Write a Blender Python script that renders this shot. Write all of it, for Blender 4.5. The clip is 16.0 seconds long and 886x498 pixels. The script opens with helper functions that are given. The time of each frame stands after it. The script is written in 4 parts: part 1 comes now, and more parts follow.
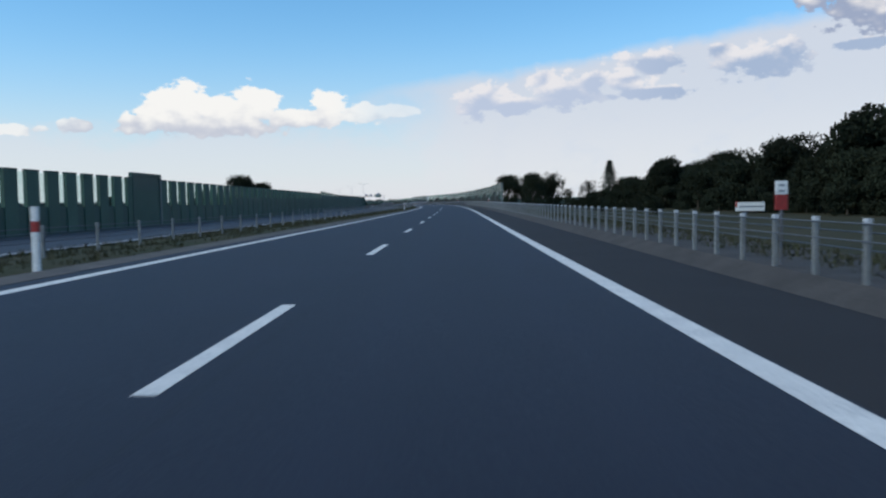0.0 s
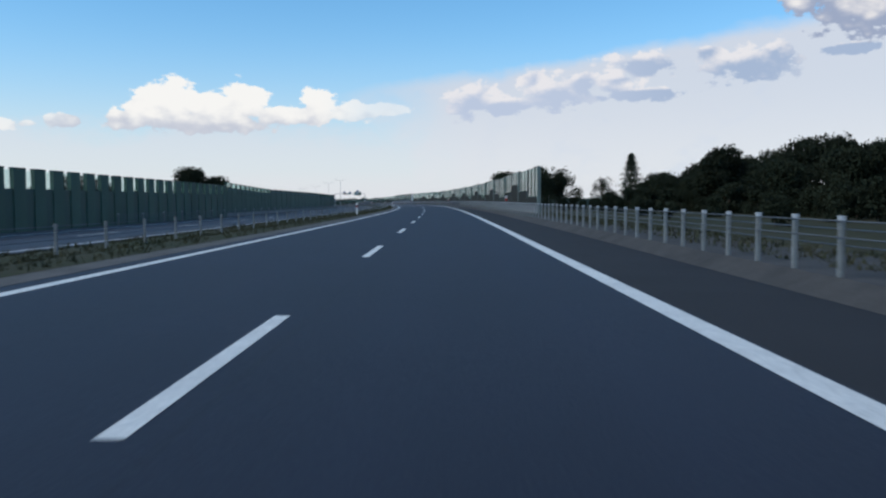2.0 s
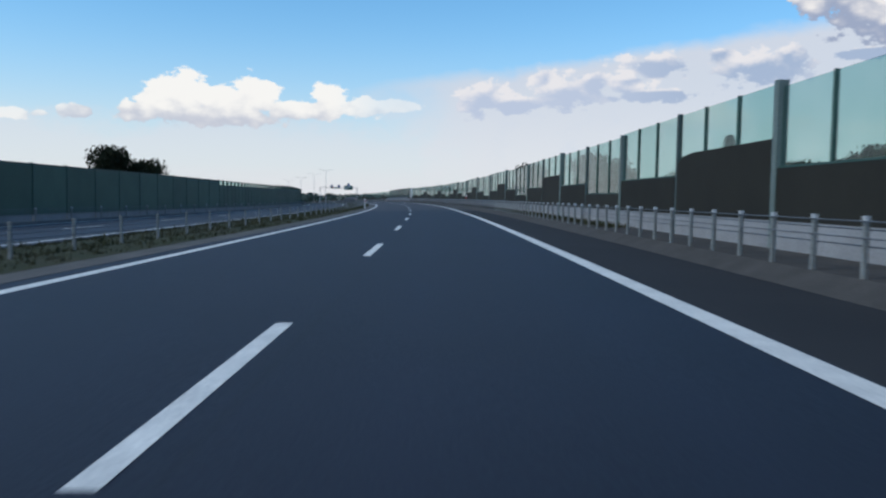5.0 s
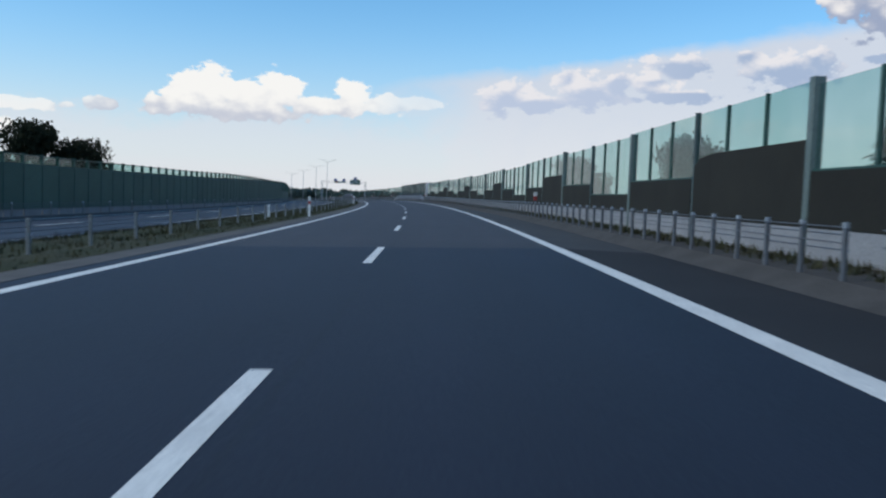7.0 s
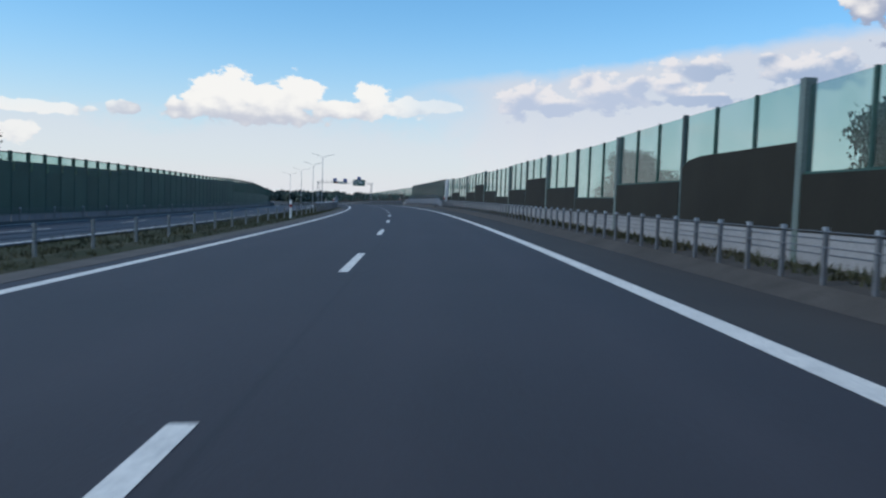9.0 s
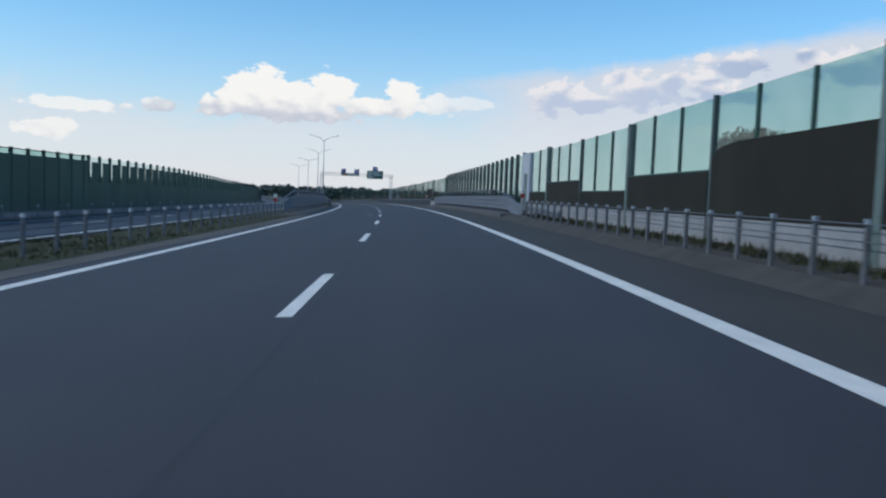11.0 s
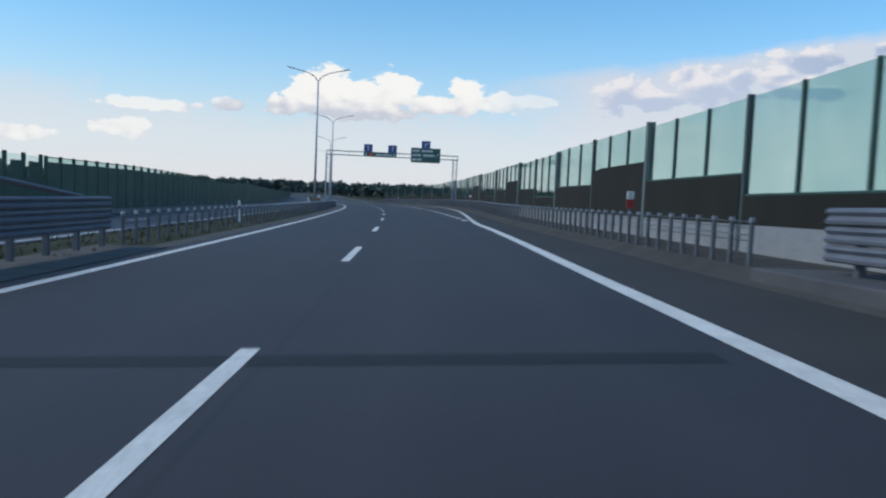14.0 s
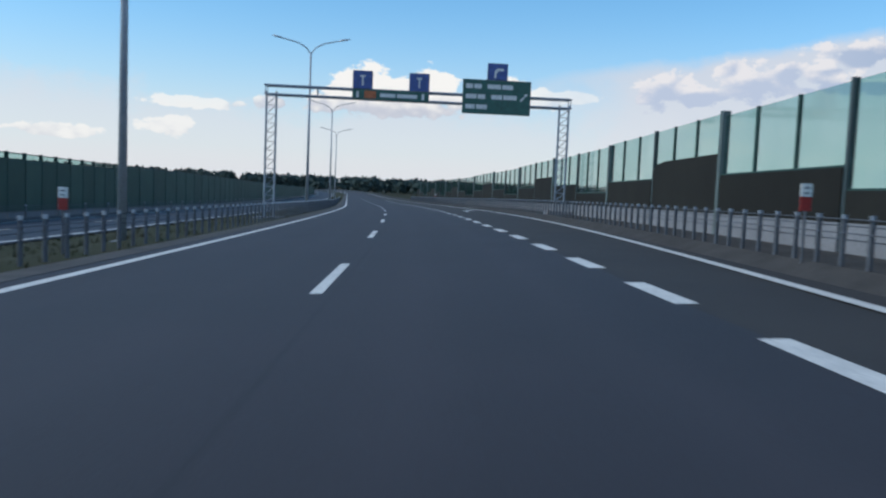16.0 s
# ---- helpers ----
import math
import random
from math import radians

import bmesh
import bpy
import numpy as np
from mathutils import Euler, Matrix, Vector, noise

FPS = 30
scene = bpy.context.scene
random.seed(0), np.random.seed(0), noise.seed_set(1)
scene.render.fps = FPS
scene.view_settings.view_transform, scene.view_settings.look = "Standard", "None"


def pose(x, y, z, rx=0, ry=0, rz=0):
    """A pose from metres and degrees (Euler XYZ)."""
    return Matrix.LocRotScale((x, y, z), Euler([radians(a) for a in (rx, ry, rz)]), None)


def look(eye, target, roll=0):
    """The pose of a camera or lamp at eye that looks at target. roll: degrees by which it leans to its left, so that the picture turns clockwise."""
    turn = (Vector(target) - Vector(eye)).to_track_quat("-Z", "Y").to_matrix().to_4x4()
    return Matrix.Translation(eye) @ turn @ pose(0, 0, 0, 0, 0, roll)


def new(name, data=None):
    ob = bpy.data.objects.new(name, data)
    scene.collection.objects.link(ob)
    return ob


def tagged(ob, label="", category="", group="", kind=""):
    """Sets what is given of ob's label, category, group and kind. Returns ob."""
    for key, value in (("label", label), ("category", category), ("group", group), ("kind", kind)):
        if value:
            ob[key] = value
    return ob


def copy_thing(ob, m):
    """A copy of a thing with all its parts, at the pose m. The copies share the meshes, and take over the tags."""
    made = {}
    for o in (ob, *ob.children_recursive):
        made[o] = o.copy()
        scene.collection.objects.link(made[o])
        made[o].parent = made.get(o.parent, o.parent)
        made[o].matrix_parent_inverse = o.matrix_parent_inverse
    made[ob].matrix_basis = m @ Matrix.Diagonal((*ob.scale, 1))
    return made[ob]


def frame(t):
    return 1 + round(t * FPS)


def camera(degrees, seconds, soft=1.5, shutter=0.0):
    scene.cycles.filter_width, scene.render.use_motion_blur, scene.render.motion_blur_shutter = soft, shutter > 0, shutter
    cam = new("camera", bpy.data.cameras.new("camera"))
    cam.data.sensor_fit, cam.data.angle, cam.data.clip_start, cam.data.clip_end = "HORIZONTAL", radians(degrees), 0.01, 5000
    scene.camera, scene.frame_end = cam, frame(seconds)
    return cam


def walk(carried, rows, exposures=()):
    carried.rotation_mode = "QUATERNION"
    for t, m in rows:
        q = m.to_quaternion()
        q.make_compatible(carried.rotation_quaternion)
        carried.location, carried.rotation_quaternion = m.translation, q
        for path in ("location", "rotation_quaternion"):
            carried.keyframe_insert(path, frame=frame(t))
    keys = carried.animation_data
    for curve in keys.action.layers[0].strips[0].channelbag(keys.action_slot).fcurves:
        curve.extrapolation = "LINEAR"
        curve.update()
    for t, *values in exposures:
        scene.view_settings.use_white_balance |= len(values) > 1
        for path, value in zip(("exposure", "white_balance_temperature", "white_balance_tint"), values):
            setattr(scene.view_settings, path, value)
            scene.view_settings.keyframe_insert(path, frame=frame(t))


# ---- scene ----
# Camera: a phone held at the windscreen of a car on the right-hand lane.
cam = camera(58.0, 16.0, soft=2.3, shutter=0.12)
walk(cam, [
    (0, pose(1.817, 3.532, 1.085, 86.807, 0.832, -0.023)),
    (0.5, pose(1.929, 15.687, 1.128, 86.792, 0.708, -0.170)),
    (1, pose(2.061, 27.843, 1.172, 86.783, 0.538, -0.352)),
    (1.5, pose(2.221, 40.084, 1.224, 86.778, 0.336, -0.569)),
    (2, pose(2.386, 52.327, 1.277, 86.756, 0.211, -0.814)),
    (2.5, pose(2.573, 64.270, 1.322, 86.623, 0.121, -1.312)),
    (3, pose(2.747, 76.214, 1.368, 86.342, 0.084, -1.730)),
    (3.5, pose(2.856, 88.967, 1.434, 86.367, -0.152, -1.492)),
    (4, pose(3.030, 100.967, 1.477, 86.587, -0.387, -0.995)),
    (6.5, pose(2.479, 162.398, 1.763, 86.486, -1.799, 0.879)),
    (7, pose(2.144, 174.981, 1.826, 86.409, -2.033, 1.301)),
    (7.5, pose(1.701, 187.561, 1.888, 86.446, -2.240, 1.676)),
    (8, pose(1.191, 200.174, 1.930, 86.530, -2.103, 2.119)),
    (8.5, pose(0.554, 212.781, 1.970, 86.623, -2.011, 2.263)),
    (9, pose(-0.088, 224.148, 2.013, 86.597, -2.050, 2.659)),
    (11.5, pose(-6.353, 289.160, 2.178, 86.266, -2.319, 5.536)),
    (12, pose(-7.942, 300.975, 2.192, 86.349, -2.480, 6.680)),
    (12.5, pose(-9.854, 314.169, 2.157, 86.634, -2.631, 8.381)),
    (13, pose(-11.912, 327.429, 2.169, 86.075, -2.326, 7.918)),
    (13.5, pose(-14.146, 340.585, 2.103, 85.522, -2.329, 7.750)),
    (14, pose(-16.490, 353.123, 2.094, 86.005, -2.463, 9.328)),
    (14.5, pose(-18.969, 366.051, 2.029, 86.304, -2.442, 11.611)),
    (15, pose(-21.612, 378.504, 1.943, 86.215, -2.424, 12.402)),
    (15.5, pose(-24.548, 391.761, 1.844, 86.064, -2.262, 12.618)),
    (16, pose(-27.728, 404.839, 1.737, 85.662, -2.414, 12.115)),
])

# ---------------------------------------------------------------- world, sun
def build_world():
    """Clear blue sky with a hazy white veil low down, sunlit cumulus and greyer cloud towards the right."""
    world = bpy.data.worlds.new("sky")
    world.use_nodes = True
    scene.world = world
    nt = world.node_tree
    nt.nodes.clear()

    def node(kind):
        return nt.nodes.new(kind)

    def put(sock, value):
        if isinstance(value, (int, float)):
            sock.default_value = value
        else:
            nt.links.new(value, sock)

    def mth(op, a, b=0.0, c=0.0, clamp=False):
        nd = node("ShaderNodeMath")
        nd.operation, nd.use_clamp = op, clamp
        put(nd.inputs[0], a), put(nd.inputs[1], b), put(nd.inputs[2], c)
        return nd.outputs[0]

    def step(value, lo, hi):
        nd = node("ShaderNodeMapRange")
        nd.interpolation_type = "SMOOTHSTEP"
        put(nd.inputs[0], value), put(nd.inputs[1], lo), put(nd.inputs[2], hi)
        return nd.outputs[0]

    def mix(fac, a, b):
        nd = node("ShaderNodeMix")
        nd.data_type = "RGBA"
        put(nd.inputs[0], fac)
        for sock, value in ((nd.inputs[6], a), (nd.inputs[7], b)):
            if isinstance(value, tuple):
                sock.default_value = (*value, 1)
            else:
                nt.links.new(value, sock)
        return nd.outputs[2]

    sky = node("ShaderNodeTexSky")
    sky.sky_type, sky.sun_disc, sky.sun_elevation, sky.sun_rotation = "NISHITA", False, SUN_EL, SUN_AZ
    sky.air_density, sky.dust_density, sky.ozone_density = 1.0, 0.6, 2.0
    tint = node("ShaderNodeVectorMath")
    tint.operation = "MULTIPLY"
    nt.links.new(sky.outputs[0], tint.inputs[0])
    tint.inputs[1].default_value = SKY_TINT
    clear = tint.outputs[0]

    way = node("ShaderNodeTexCoord").outputs["Generated"]
    xyz = node("ShaderNodeSeparateXYZ")
    nt.links.new(way, xyz.inputs[0])
    az = mth("MULTIPLY", mth("ARCTAN2", xyz.outputs[0], xyz.outputs[1]), 57.2958)
    el = mth("MULTIPLY", mth("ARCSINE", xyz.outputs[2]), 57.2958)
    plan = node("ShaderNodeCombineXYZ")
    put(plan.inputs[0], az), put(plan.inputs[1], mth("MULTIPLY", el, 1.5))

    def noise_of(scale, detail, rough=0.55, shift=0.0):
        nd = node("ShaderNodeTexNoise")
        put(nd.inputs["Scale"], scale), put(nd.inputs["Detail"], detail), put(nd.inputs["Roughness"], rough)
        mv = node("ShaderNodeVectorMath")
        mv.operation = "ADD"
        nt.links.new(plan.outputs[0], mv.inputs[0])
        mv.inputs[1].default_value = (shift, shift * 0.7, shift)
        nt.links.new(mv.outputs[0], nd.inputs["Vector"])
        return nd.outputs[0]

    soft = mth("SUBTRACT", noise_of(0.16, 5, 0.6, 3.0), 0.5)
    lump = mth("SUBTRACT", noise_of(0.75, 4, 0.55, 11.0), 0.5)
    fine = mth("SUBTRACT", noise_of(2.3, 4, 0.6, 23.0), 0.5)
    puff = node("ShaderNodeTexVoronoi")
    puff.feature = "SMOOTH_F1"
    put(puff.inputs["Scale"], 0.95), put(puff.inputs["Smoothness"], 0.35)
    nt.links.new(plan.outputs[0], puff.inputs["Vector"])
    round_ = mth("SUBTRACT", 0.45, puff.outputs["Distance"])
    billow = mth("ADD", mth("ADD", mth("MULTIPLY", lump, 1.15), mth("MULTIPLY", fine, 0.45)), mth("ADD", mth("MULTIPLY", round_, 0.45), 0.10))

    def lobes(items, lift=0.0):
        best = None
        for a, e, w, h in items:
            dx = mth("DIVIDE", mth("SUBTRACT", az, a + lift * 0.6), w)
            dy = mth("DIVIDE", mth("SUBTRACT", el, e - lift), h)
            d = mth("SUBTRACT", 1.0, mth("SQRT", mth("ADD", mth("MULTIPLY", dx, dx), mth("MULTIPLY", dy, dy))))
            best = d if best is None else mth("SMOOTH_MAX", best, d, 0.25)
        return best

    white = lobes([(-17.6, 7.0, 2.5, 1.8), (-19.6, 6.4, 1.5, 1.2), (-15.2, 6.7, 2.0, 1.4), (-13.0, 7.0, 1.9, 1.55), (-20.7, 5.6, 1.5, 0.8),
                   (-10.8, 6.1, 1.8, 0.8), (-15.8, 5.6, 5.6, 0.9), (-8.0, 7.0, 1.4, 1.2), (-8.6, 6.2, 2.2, 0.8), (-5.4, 6.5, 2.2, 0.8), (-3.2, 6.7, 1.9, 0.55),
                   (-29.4, 5.1, 3.9, 0.5), (-24.4, 5.4, 1.4, 0.6), (-31.2, 3.5, 2.0, 0.8), (-38.0, 2.7, 3.0, 0.5)])
    greys = [(3.0, 7.3, 2.2, 1.4), (5.2, 6.8, 2.6, 0.8), (8.7, 7.7, 2.9, 1.55), (7.3, 8.6, 1.3, 0.95), (10.6, 8.3, 1.4, 1.2), (14.6, 9.4, 3.0, 1.1), (13.0, 8.2, 1.9, 0.9),
             (14.6, 7.4, 3.4, 0.5), (21.4, 9.1, 3.5, 1.35), (19.2, 9.9, 1.5, 0.8), (23.2, 9.6, 1.6, 1.2), (27.8, 9.6, 2.3, 0.42)]
    grey = lobes(greys)
    under = mth("SUBTRACT", grey, lobes(greys, -0.75))
    tall = lobes([(25.2, 13.6, 2.2, 1.9), (27.8, 13.2, 3.2, 2.7), (31.0, 12.4, 3.6, 2.8), (37.0, 12.0, 5.0, 3.0)])

    # veil: an edge that climbs to the right, and haze towards the horizon
    edge = mth("ADD", 7.9, mth("MULTIPLY", mth("ADD", az, 8.0), 0.115))
    edge = mth("MINIMUM", edge, 12.0)
    above = mth("ADD", mth("SUBTRACT", el, edge), mth("MULTIPLY", soft, 2.6))
    veil_r = mth("MULTIPLY", step(above, 0.8, -0.9), step(mth("ADD", az, mth("MULTIPLY", soft, 14.0)), -16.0, 4.0))
    haze = mth("POWER", step(el, 21.0, 0.0), 3.0)
    low = mth("MULTIPLY", step(mth("ADD", el, mth("MULTIPLY", soft, 5.0)), 8.5, 4.0), 0.9)
    veil = mth("MAXIMUM", veil_r, mth("MAXIMUM", haze, low))
    warm = mix(step(el, 9.0, 1.0), (0.65, 0.685, 0.765), (0.76, 0.765, 0.815))
    warm = mix(mth("MULTIPLY", step(soft, -0.02, 0.2), mth("MULTIPLY", step(az, 0.0, 10.0), 0.5)), warm, (0.60, 0.66, 0.80))
    colour = mix(mth("MULTIPLY", veil, 0.93), clear, warm)
    # greyer cloud: pale tops, blue-grey undersides, bluer towards the right
    tone = mth("SUBTRACT", under, mth("ADD", mth("MULTIPLY", lump, 0.95), mth("ADD", mth("MULTIPLY", fine, 0.5), mth("MULTIPLY", round_, 0.35))))
    gcol = mix(step(tone, -0.30, 0.50), (0.81, 0.80, 0.83), mix(step(az, 9.0, 19.0), (0.49, 0.57, 0.73), (0.37, 0.47, 0.65)))
    gm = step(mth("ADD", grey, mth("MULTIPLY", mth("SUBTRACT", billow, 0.10), 1.5)), 0.02, 0.34)
    colour = mix(mth("MULTIPLY", gm, 0.95), colour, gcol)
    deck = mth("SUBTRACT", 12.5, mth("MULTIPLY", mth("SUBTRACT", az, 25.0), 0.22))
    tcol = mix(step(mth("ADD", mth("SUBTRACT", el, deck), mth("ADD", mth("MULTIPLY", lump, 3.0), mth("MULTIPLY", round_, 2.0))), -0.9, 1.2), (0.34, 0.40, 0.55), (0.86, 0.84, 0.84))
    colour = mix(step(mth("ADD", tall, billow), 0.05, 0.22), colour, tcol)
    # sunlit cumulus, greyer towards their flat bases
    base = mth("SUBTRACT", el, mth("ADD", 5.5, mth("MULTIPLY", step(az, -24.0, -32.0), -3.5)))
    lit = step(mth("ADD", base, mth("ADD", mth("MULTIPLY", lump, 2.6), mth("MULTIPLY", round_, 1.2))), -0.8, 1.25)
    wcol = mix(lit, (0.56, 0.59, 0.68), (0.95, 0.93, 0.90))
    thin = mth("MULTIPLY", mth("SUBTRACT", 1.0, mth("MULTIPLY", step(az, -8.0, -3.0), 0.5)), mth("SUBTRACT", 1.0, mth("MULTIPLY", step(az, -22.0, -27.0), 0.25)))
    colour = mix(mth("MULTIPLY", step(mth("ADD", white, billow), 0.12, 0.32), mth("MULTIPLY", thin, 0.95)), colour, wcol)
    # below the horizon: dim ground
    colour = mix(step(el, 0.0, -1.0), colour, (0.10, 0.11, 0.10))
    back = node("ShaderNodeBackground")
    nt.links.new(colour, back.inputs[0])
    back.inputs[1].default_value = SKY_STRENGTH
    out = node("ShaderNodeOutputWorld")
    nt.links.new(back.outputs[0], out.inputs[0])


SUN_EL, SUN_AZ = radians(40), radians(-112)    # the sun stands to the left, behind
SKY_TINT, SKY_STRENGTH = (0.090, 0.152, 0.178), 1.0
build_world()
lamp = bpy.data.lights.new("sun", "SUN")
lamp.energy, lamp.angle, lamp.color = 1.7, radians(9), (1.0, 0.93, 0.84)
sun = new("sun", lamp)
sun.matrix_world = look((0, 0, 50), (-math.sin(SUN_AZ) * math.cos(SUN_EL) * 50, -math.cos(SUN_AZ) * math.cos(SUN_EL) * 50, 50 - 50 * math.sin(SUN_EL)))
scene.view_settings.exposure = 0.0

# ---------------------------------------------------------------- materials
def material(name, base, rough=0.8, metal=0.0, second=None, scale=4.0, fine=60.0, bump=0.15, spread=0.5, random=0.0, spec=0.5, tracks=0.0):
    """Two colours mixed by a coarse noise, a fine grain on top, and a bump of the grain; scales in 1/m."""
    m = bpy.data.materials.new(name)
    m.use_nodes = True
    nt = m.node_tree
    sh = nt.nodes["Principled BSDF"]
    second = second or tuple(c * 0.7 for c in base)
    pos = nt.nodes.new("ShaderNodeNewGeometry").outputs["Position"]

    def tex(sc, detail):
        n = nt.nodes.new("ShaderNodeTexNoise")
        n.inputs["Scale"].default_value, n.inputs["Detail"].default_value = sc, detail
        nt.links.new(pos, n.inputs["Vector"])
        return n.outputs[0]

    def mixer(kind, fac, a, b):
        n = nt.nodes.new("ShaderNodeMix")
        n.data_type, n.blend_type = "RGBA", kind
        for sock, v in ((n.inputs[0], fac), (n.inputs[6], a), (n.inputs[7], b)):
            if isinstance(v, tuple):
                sock.default_value = (*v, 1)
            elif isinstance(v, float):
                sock.default_value = v
            else:
                nt.links.new(v, sock)
        return n.outputs[2]

    def ranged(v, lo, hi, a=0.0, b=1.0):
        n = nt.nodes.new("ShaderNodeMapRange")
        nt.links.new(v, n.inputs[0])
        for i, x in enumerate((lo, hi, a, b)):
            n.inputs[i + 1].default_value = x
        return n.outputs[0]

    big, small = tex(scale, 4), tex(fine, 3)
    col = mixer("MIX", ranged(big, 0.5 - spread / 2, 0.5 + spread / 2), base, second)
    grain = nt.nodes.new("ShaderNodeCombineColor")
    g = ranged(small, 0.3, 0.7, 0.72, 1.22)
    for s in grain.inputs:
        nt.links.new(g, s)
    col = mixer("MULTIPLY", 0.8, col, grain.outputs[0])
    if random:
        info = nt.nodes.new("ShaderNodeObjectInfo").outputs["Random"]
        g2 = nt.nodes.new("ShaderNodeCombineColor")
        r = ranged(info, 0.0, 1.0, 1 - random, 1 + random)
        for s in g2.inputs:
            nt.links.new(r, s)
        col = mixer("MULTIPLY", 1.0, col, g2.outputs[0])
    if tracks:
        # wheel tracks polished a little paler, and a dark seam where the paving lanes meet
        across = nt.nodes.new("ShaderNodeAttribute")
        across.attribute_name = "across"
        bend = nt.nodes.new("ShaderNodeMath")
        bend.operation = "ADD"
        nt.links.new(across.outputs["Fac"], bend.inputs[0])
        nt.links.new(ranged(big, 0.3, 0.7, -0.12, 0.12), bend.inputs[1])
        total = None
        for mid, width, gain in ((1.15, 0.42, 1.0), (2.75, 0.42, 1.0), (-1.0, 0.45, 0.7), (-2.7, 0.45, 0.7), (0.28, 0.05, -1.6)):
            gap = nt.nodes.new("ShaderNodeMath")
            gap.operation = "SUBTRACT"
            nt.links.new(bend.outputs[0] if gain > 0 else across.outputs["Fac"], gap.inputs[0])
            gap.inputs[1].default_value = mid
            dist = nt.nodes.new("ShaderNodeMath")
            dist.operation = "ABSOLUTE"
            nt.links.new(gap.outputs[0], dist.inputs[0])
            band = ranged(dist.outputs[0], 0.0, width, gain * tracks, 0.0)
            if total is None:
                total = band
            else:
                s2 = nt.nodes.new("ShaderNodeMath")
                s2.operation = "ADD"
                nt.links.new(total, s2.inputs[0])
                nt.links.new(band, s2.inputs[1])
                total = s2.outputs[0]
        g3 = nt.nodes.new("ShaderNodeCombineColor")
        lift = ranged(total, -0.5, 0.5, 0.5, 1.5)
        for s in g3.inputs:
            nt.links.new(lift, s)
        col = mixer("MULTIPLY", 1.0, col, g3.outputs[0])
    nt.links.new(col, sh.inputs["Base Color"])
    nt.links.new(ranged(small, 0.2, 0.8, max(rough - 0.12, 0.03), min(rough + 0.1, 1.0)), sh.inputs["Roughness"])
    sh.inputs["Metallic"].default_value = metal
    sh.inputs["Specular IOR Level"].default_value = spec
    if bump:
        b = nt.nodes.new("ShaderNodeBump")
        b.inputs["Strength"].default_value, b.inputs["Distance"].default_value = bump, 0.01
        nt.links.new(small, b.inputs["Height"])
        nt.links.new(b.outputs[0], sh.inputs["Normal"])
    return m


def glass_material(name, tint, clear):
    """A tinted sheet: most light goes through, the rest is coloured by the sheet and its gloss."""
    m = bpy.data.materials.new(name)
    m.use_nodes = True
    nt = m.node_tree
    nt.nodes.clear()
    through_ = nt.nodes.new("ShaderNodeBsdfTransparent")
    # dirt and cloud reflections tinted in as soft patches; each sheet differs a little
    place = nt.nodes.new("ShaderNodeNewGeometry").outputs["Position"]
    tint_patches = nt.nodes.new("ShaderNodeTexNoise")
    tint_patches.inputs["Scale"].default_value, tint_patches.inputs["Detail"].default_value = 0.55, 3.0
    nt.links.new(place, tint_patches.inputs["Vector"])
    info = nt.nodes.new("ShaderNodeObjectInfo")
    half = nt.nodes.new("ShaderNodeMath")
    half.operation = "MULTIPLY_ADD"
    half.inputs[1].default_value = 0.45
    nt.links.new(info.outputs["Random"], half.inputs[0])
    spread = nt.nodes.new("ShaderNodeMapRange")
    for i, x in enumerate((0.3, 0.7, 0.0, 0.55)):
        spread.inputs[i + 1].default_value = x
    nt.links.new(tint_patches.outputs[0], spread.inputs[0])
    nt.links.new(spread.outputs[0], half.inputs[2])
    shade = nt.nodes.new("ShaderNodeMix")
    shade.data_type = "RGBA"
    nt.links.new(half.outputs[0], shade.inputs[0])
    shade.inputs[6].default_value = (*[c ** 1.25 for c in tint], 1)
    shade.inputs[7].default_value = (*[c ** 0.72 for c in tint], 1)
    nt.links.new(shade.outputs[2], through_.inputs[0])
    body = nt.nodes.new("ShaderNodeBsdfPrincipled")
    body.inputs["Base Color"].default_value = (tint[0] * 0.34, tint[1] * 0.36, tint[2] * 0.36, 1)
    body.inputs["Roughness"].default_value = 0.12
    mixn = nt.nodes.new("ShaderNodeMixShader")
    mixn.inputs[0].default_value = clear
    out = nt.nodes.new("ShaderNodeOutputMaterial")
    nt.links.new(body.outputs[0], mixn.inputs[1])
    nt.links.new(through_.outputs[0], mixn.inputs[2])
    # the gloss of a clean sheet grows towards grazing views
    weight = nt.nodes.new("ShaderNodeLayerWeight")
    weight.inputs[0].default_value = 0.5
    power = nt.nodes.new("ShaderNodeMath")
    power.operation = "POWER"
    power.inputs[1].default_value = 5.0
    nt.links.new(weight.outputs["Facing"], power.inputs[0])
    shine = nt.nodes.new("ShaderNodeMath")
    shine.operation = "MULTIPLY_ADD"
    shine.inputs[1].default_value, shine.inputs[2].default_value = 0.7, 0.03
    nt.links.new(power.outputs[0], shine.inputs[0])
    gloss = nt.nodes.new("ShaderNodeBsdfGlossy")
    gloss.inputs["Roughness"].default_value = 0.06
    coat = nt.nodes.new("ShaderNodeMixShader")
    nt.links.new(shine.outputs[0], coat.inputs[0])
    nt.links.new(mixn.outputs[0], coat.inputs[1])
    nt.links.new(gloss.outputs[0], coat.inputs[2])
    nt.links.new(coat.outputs[0], out.inputs[0])
    return m


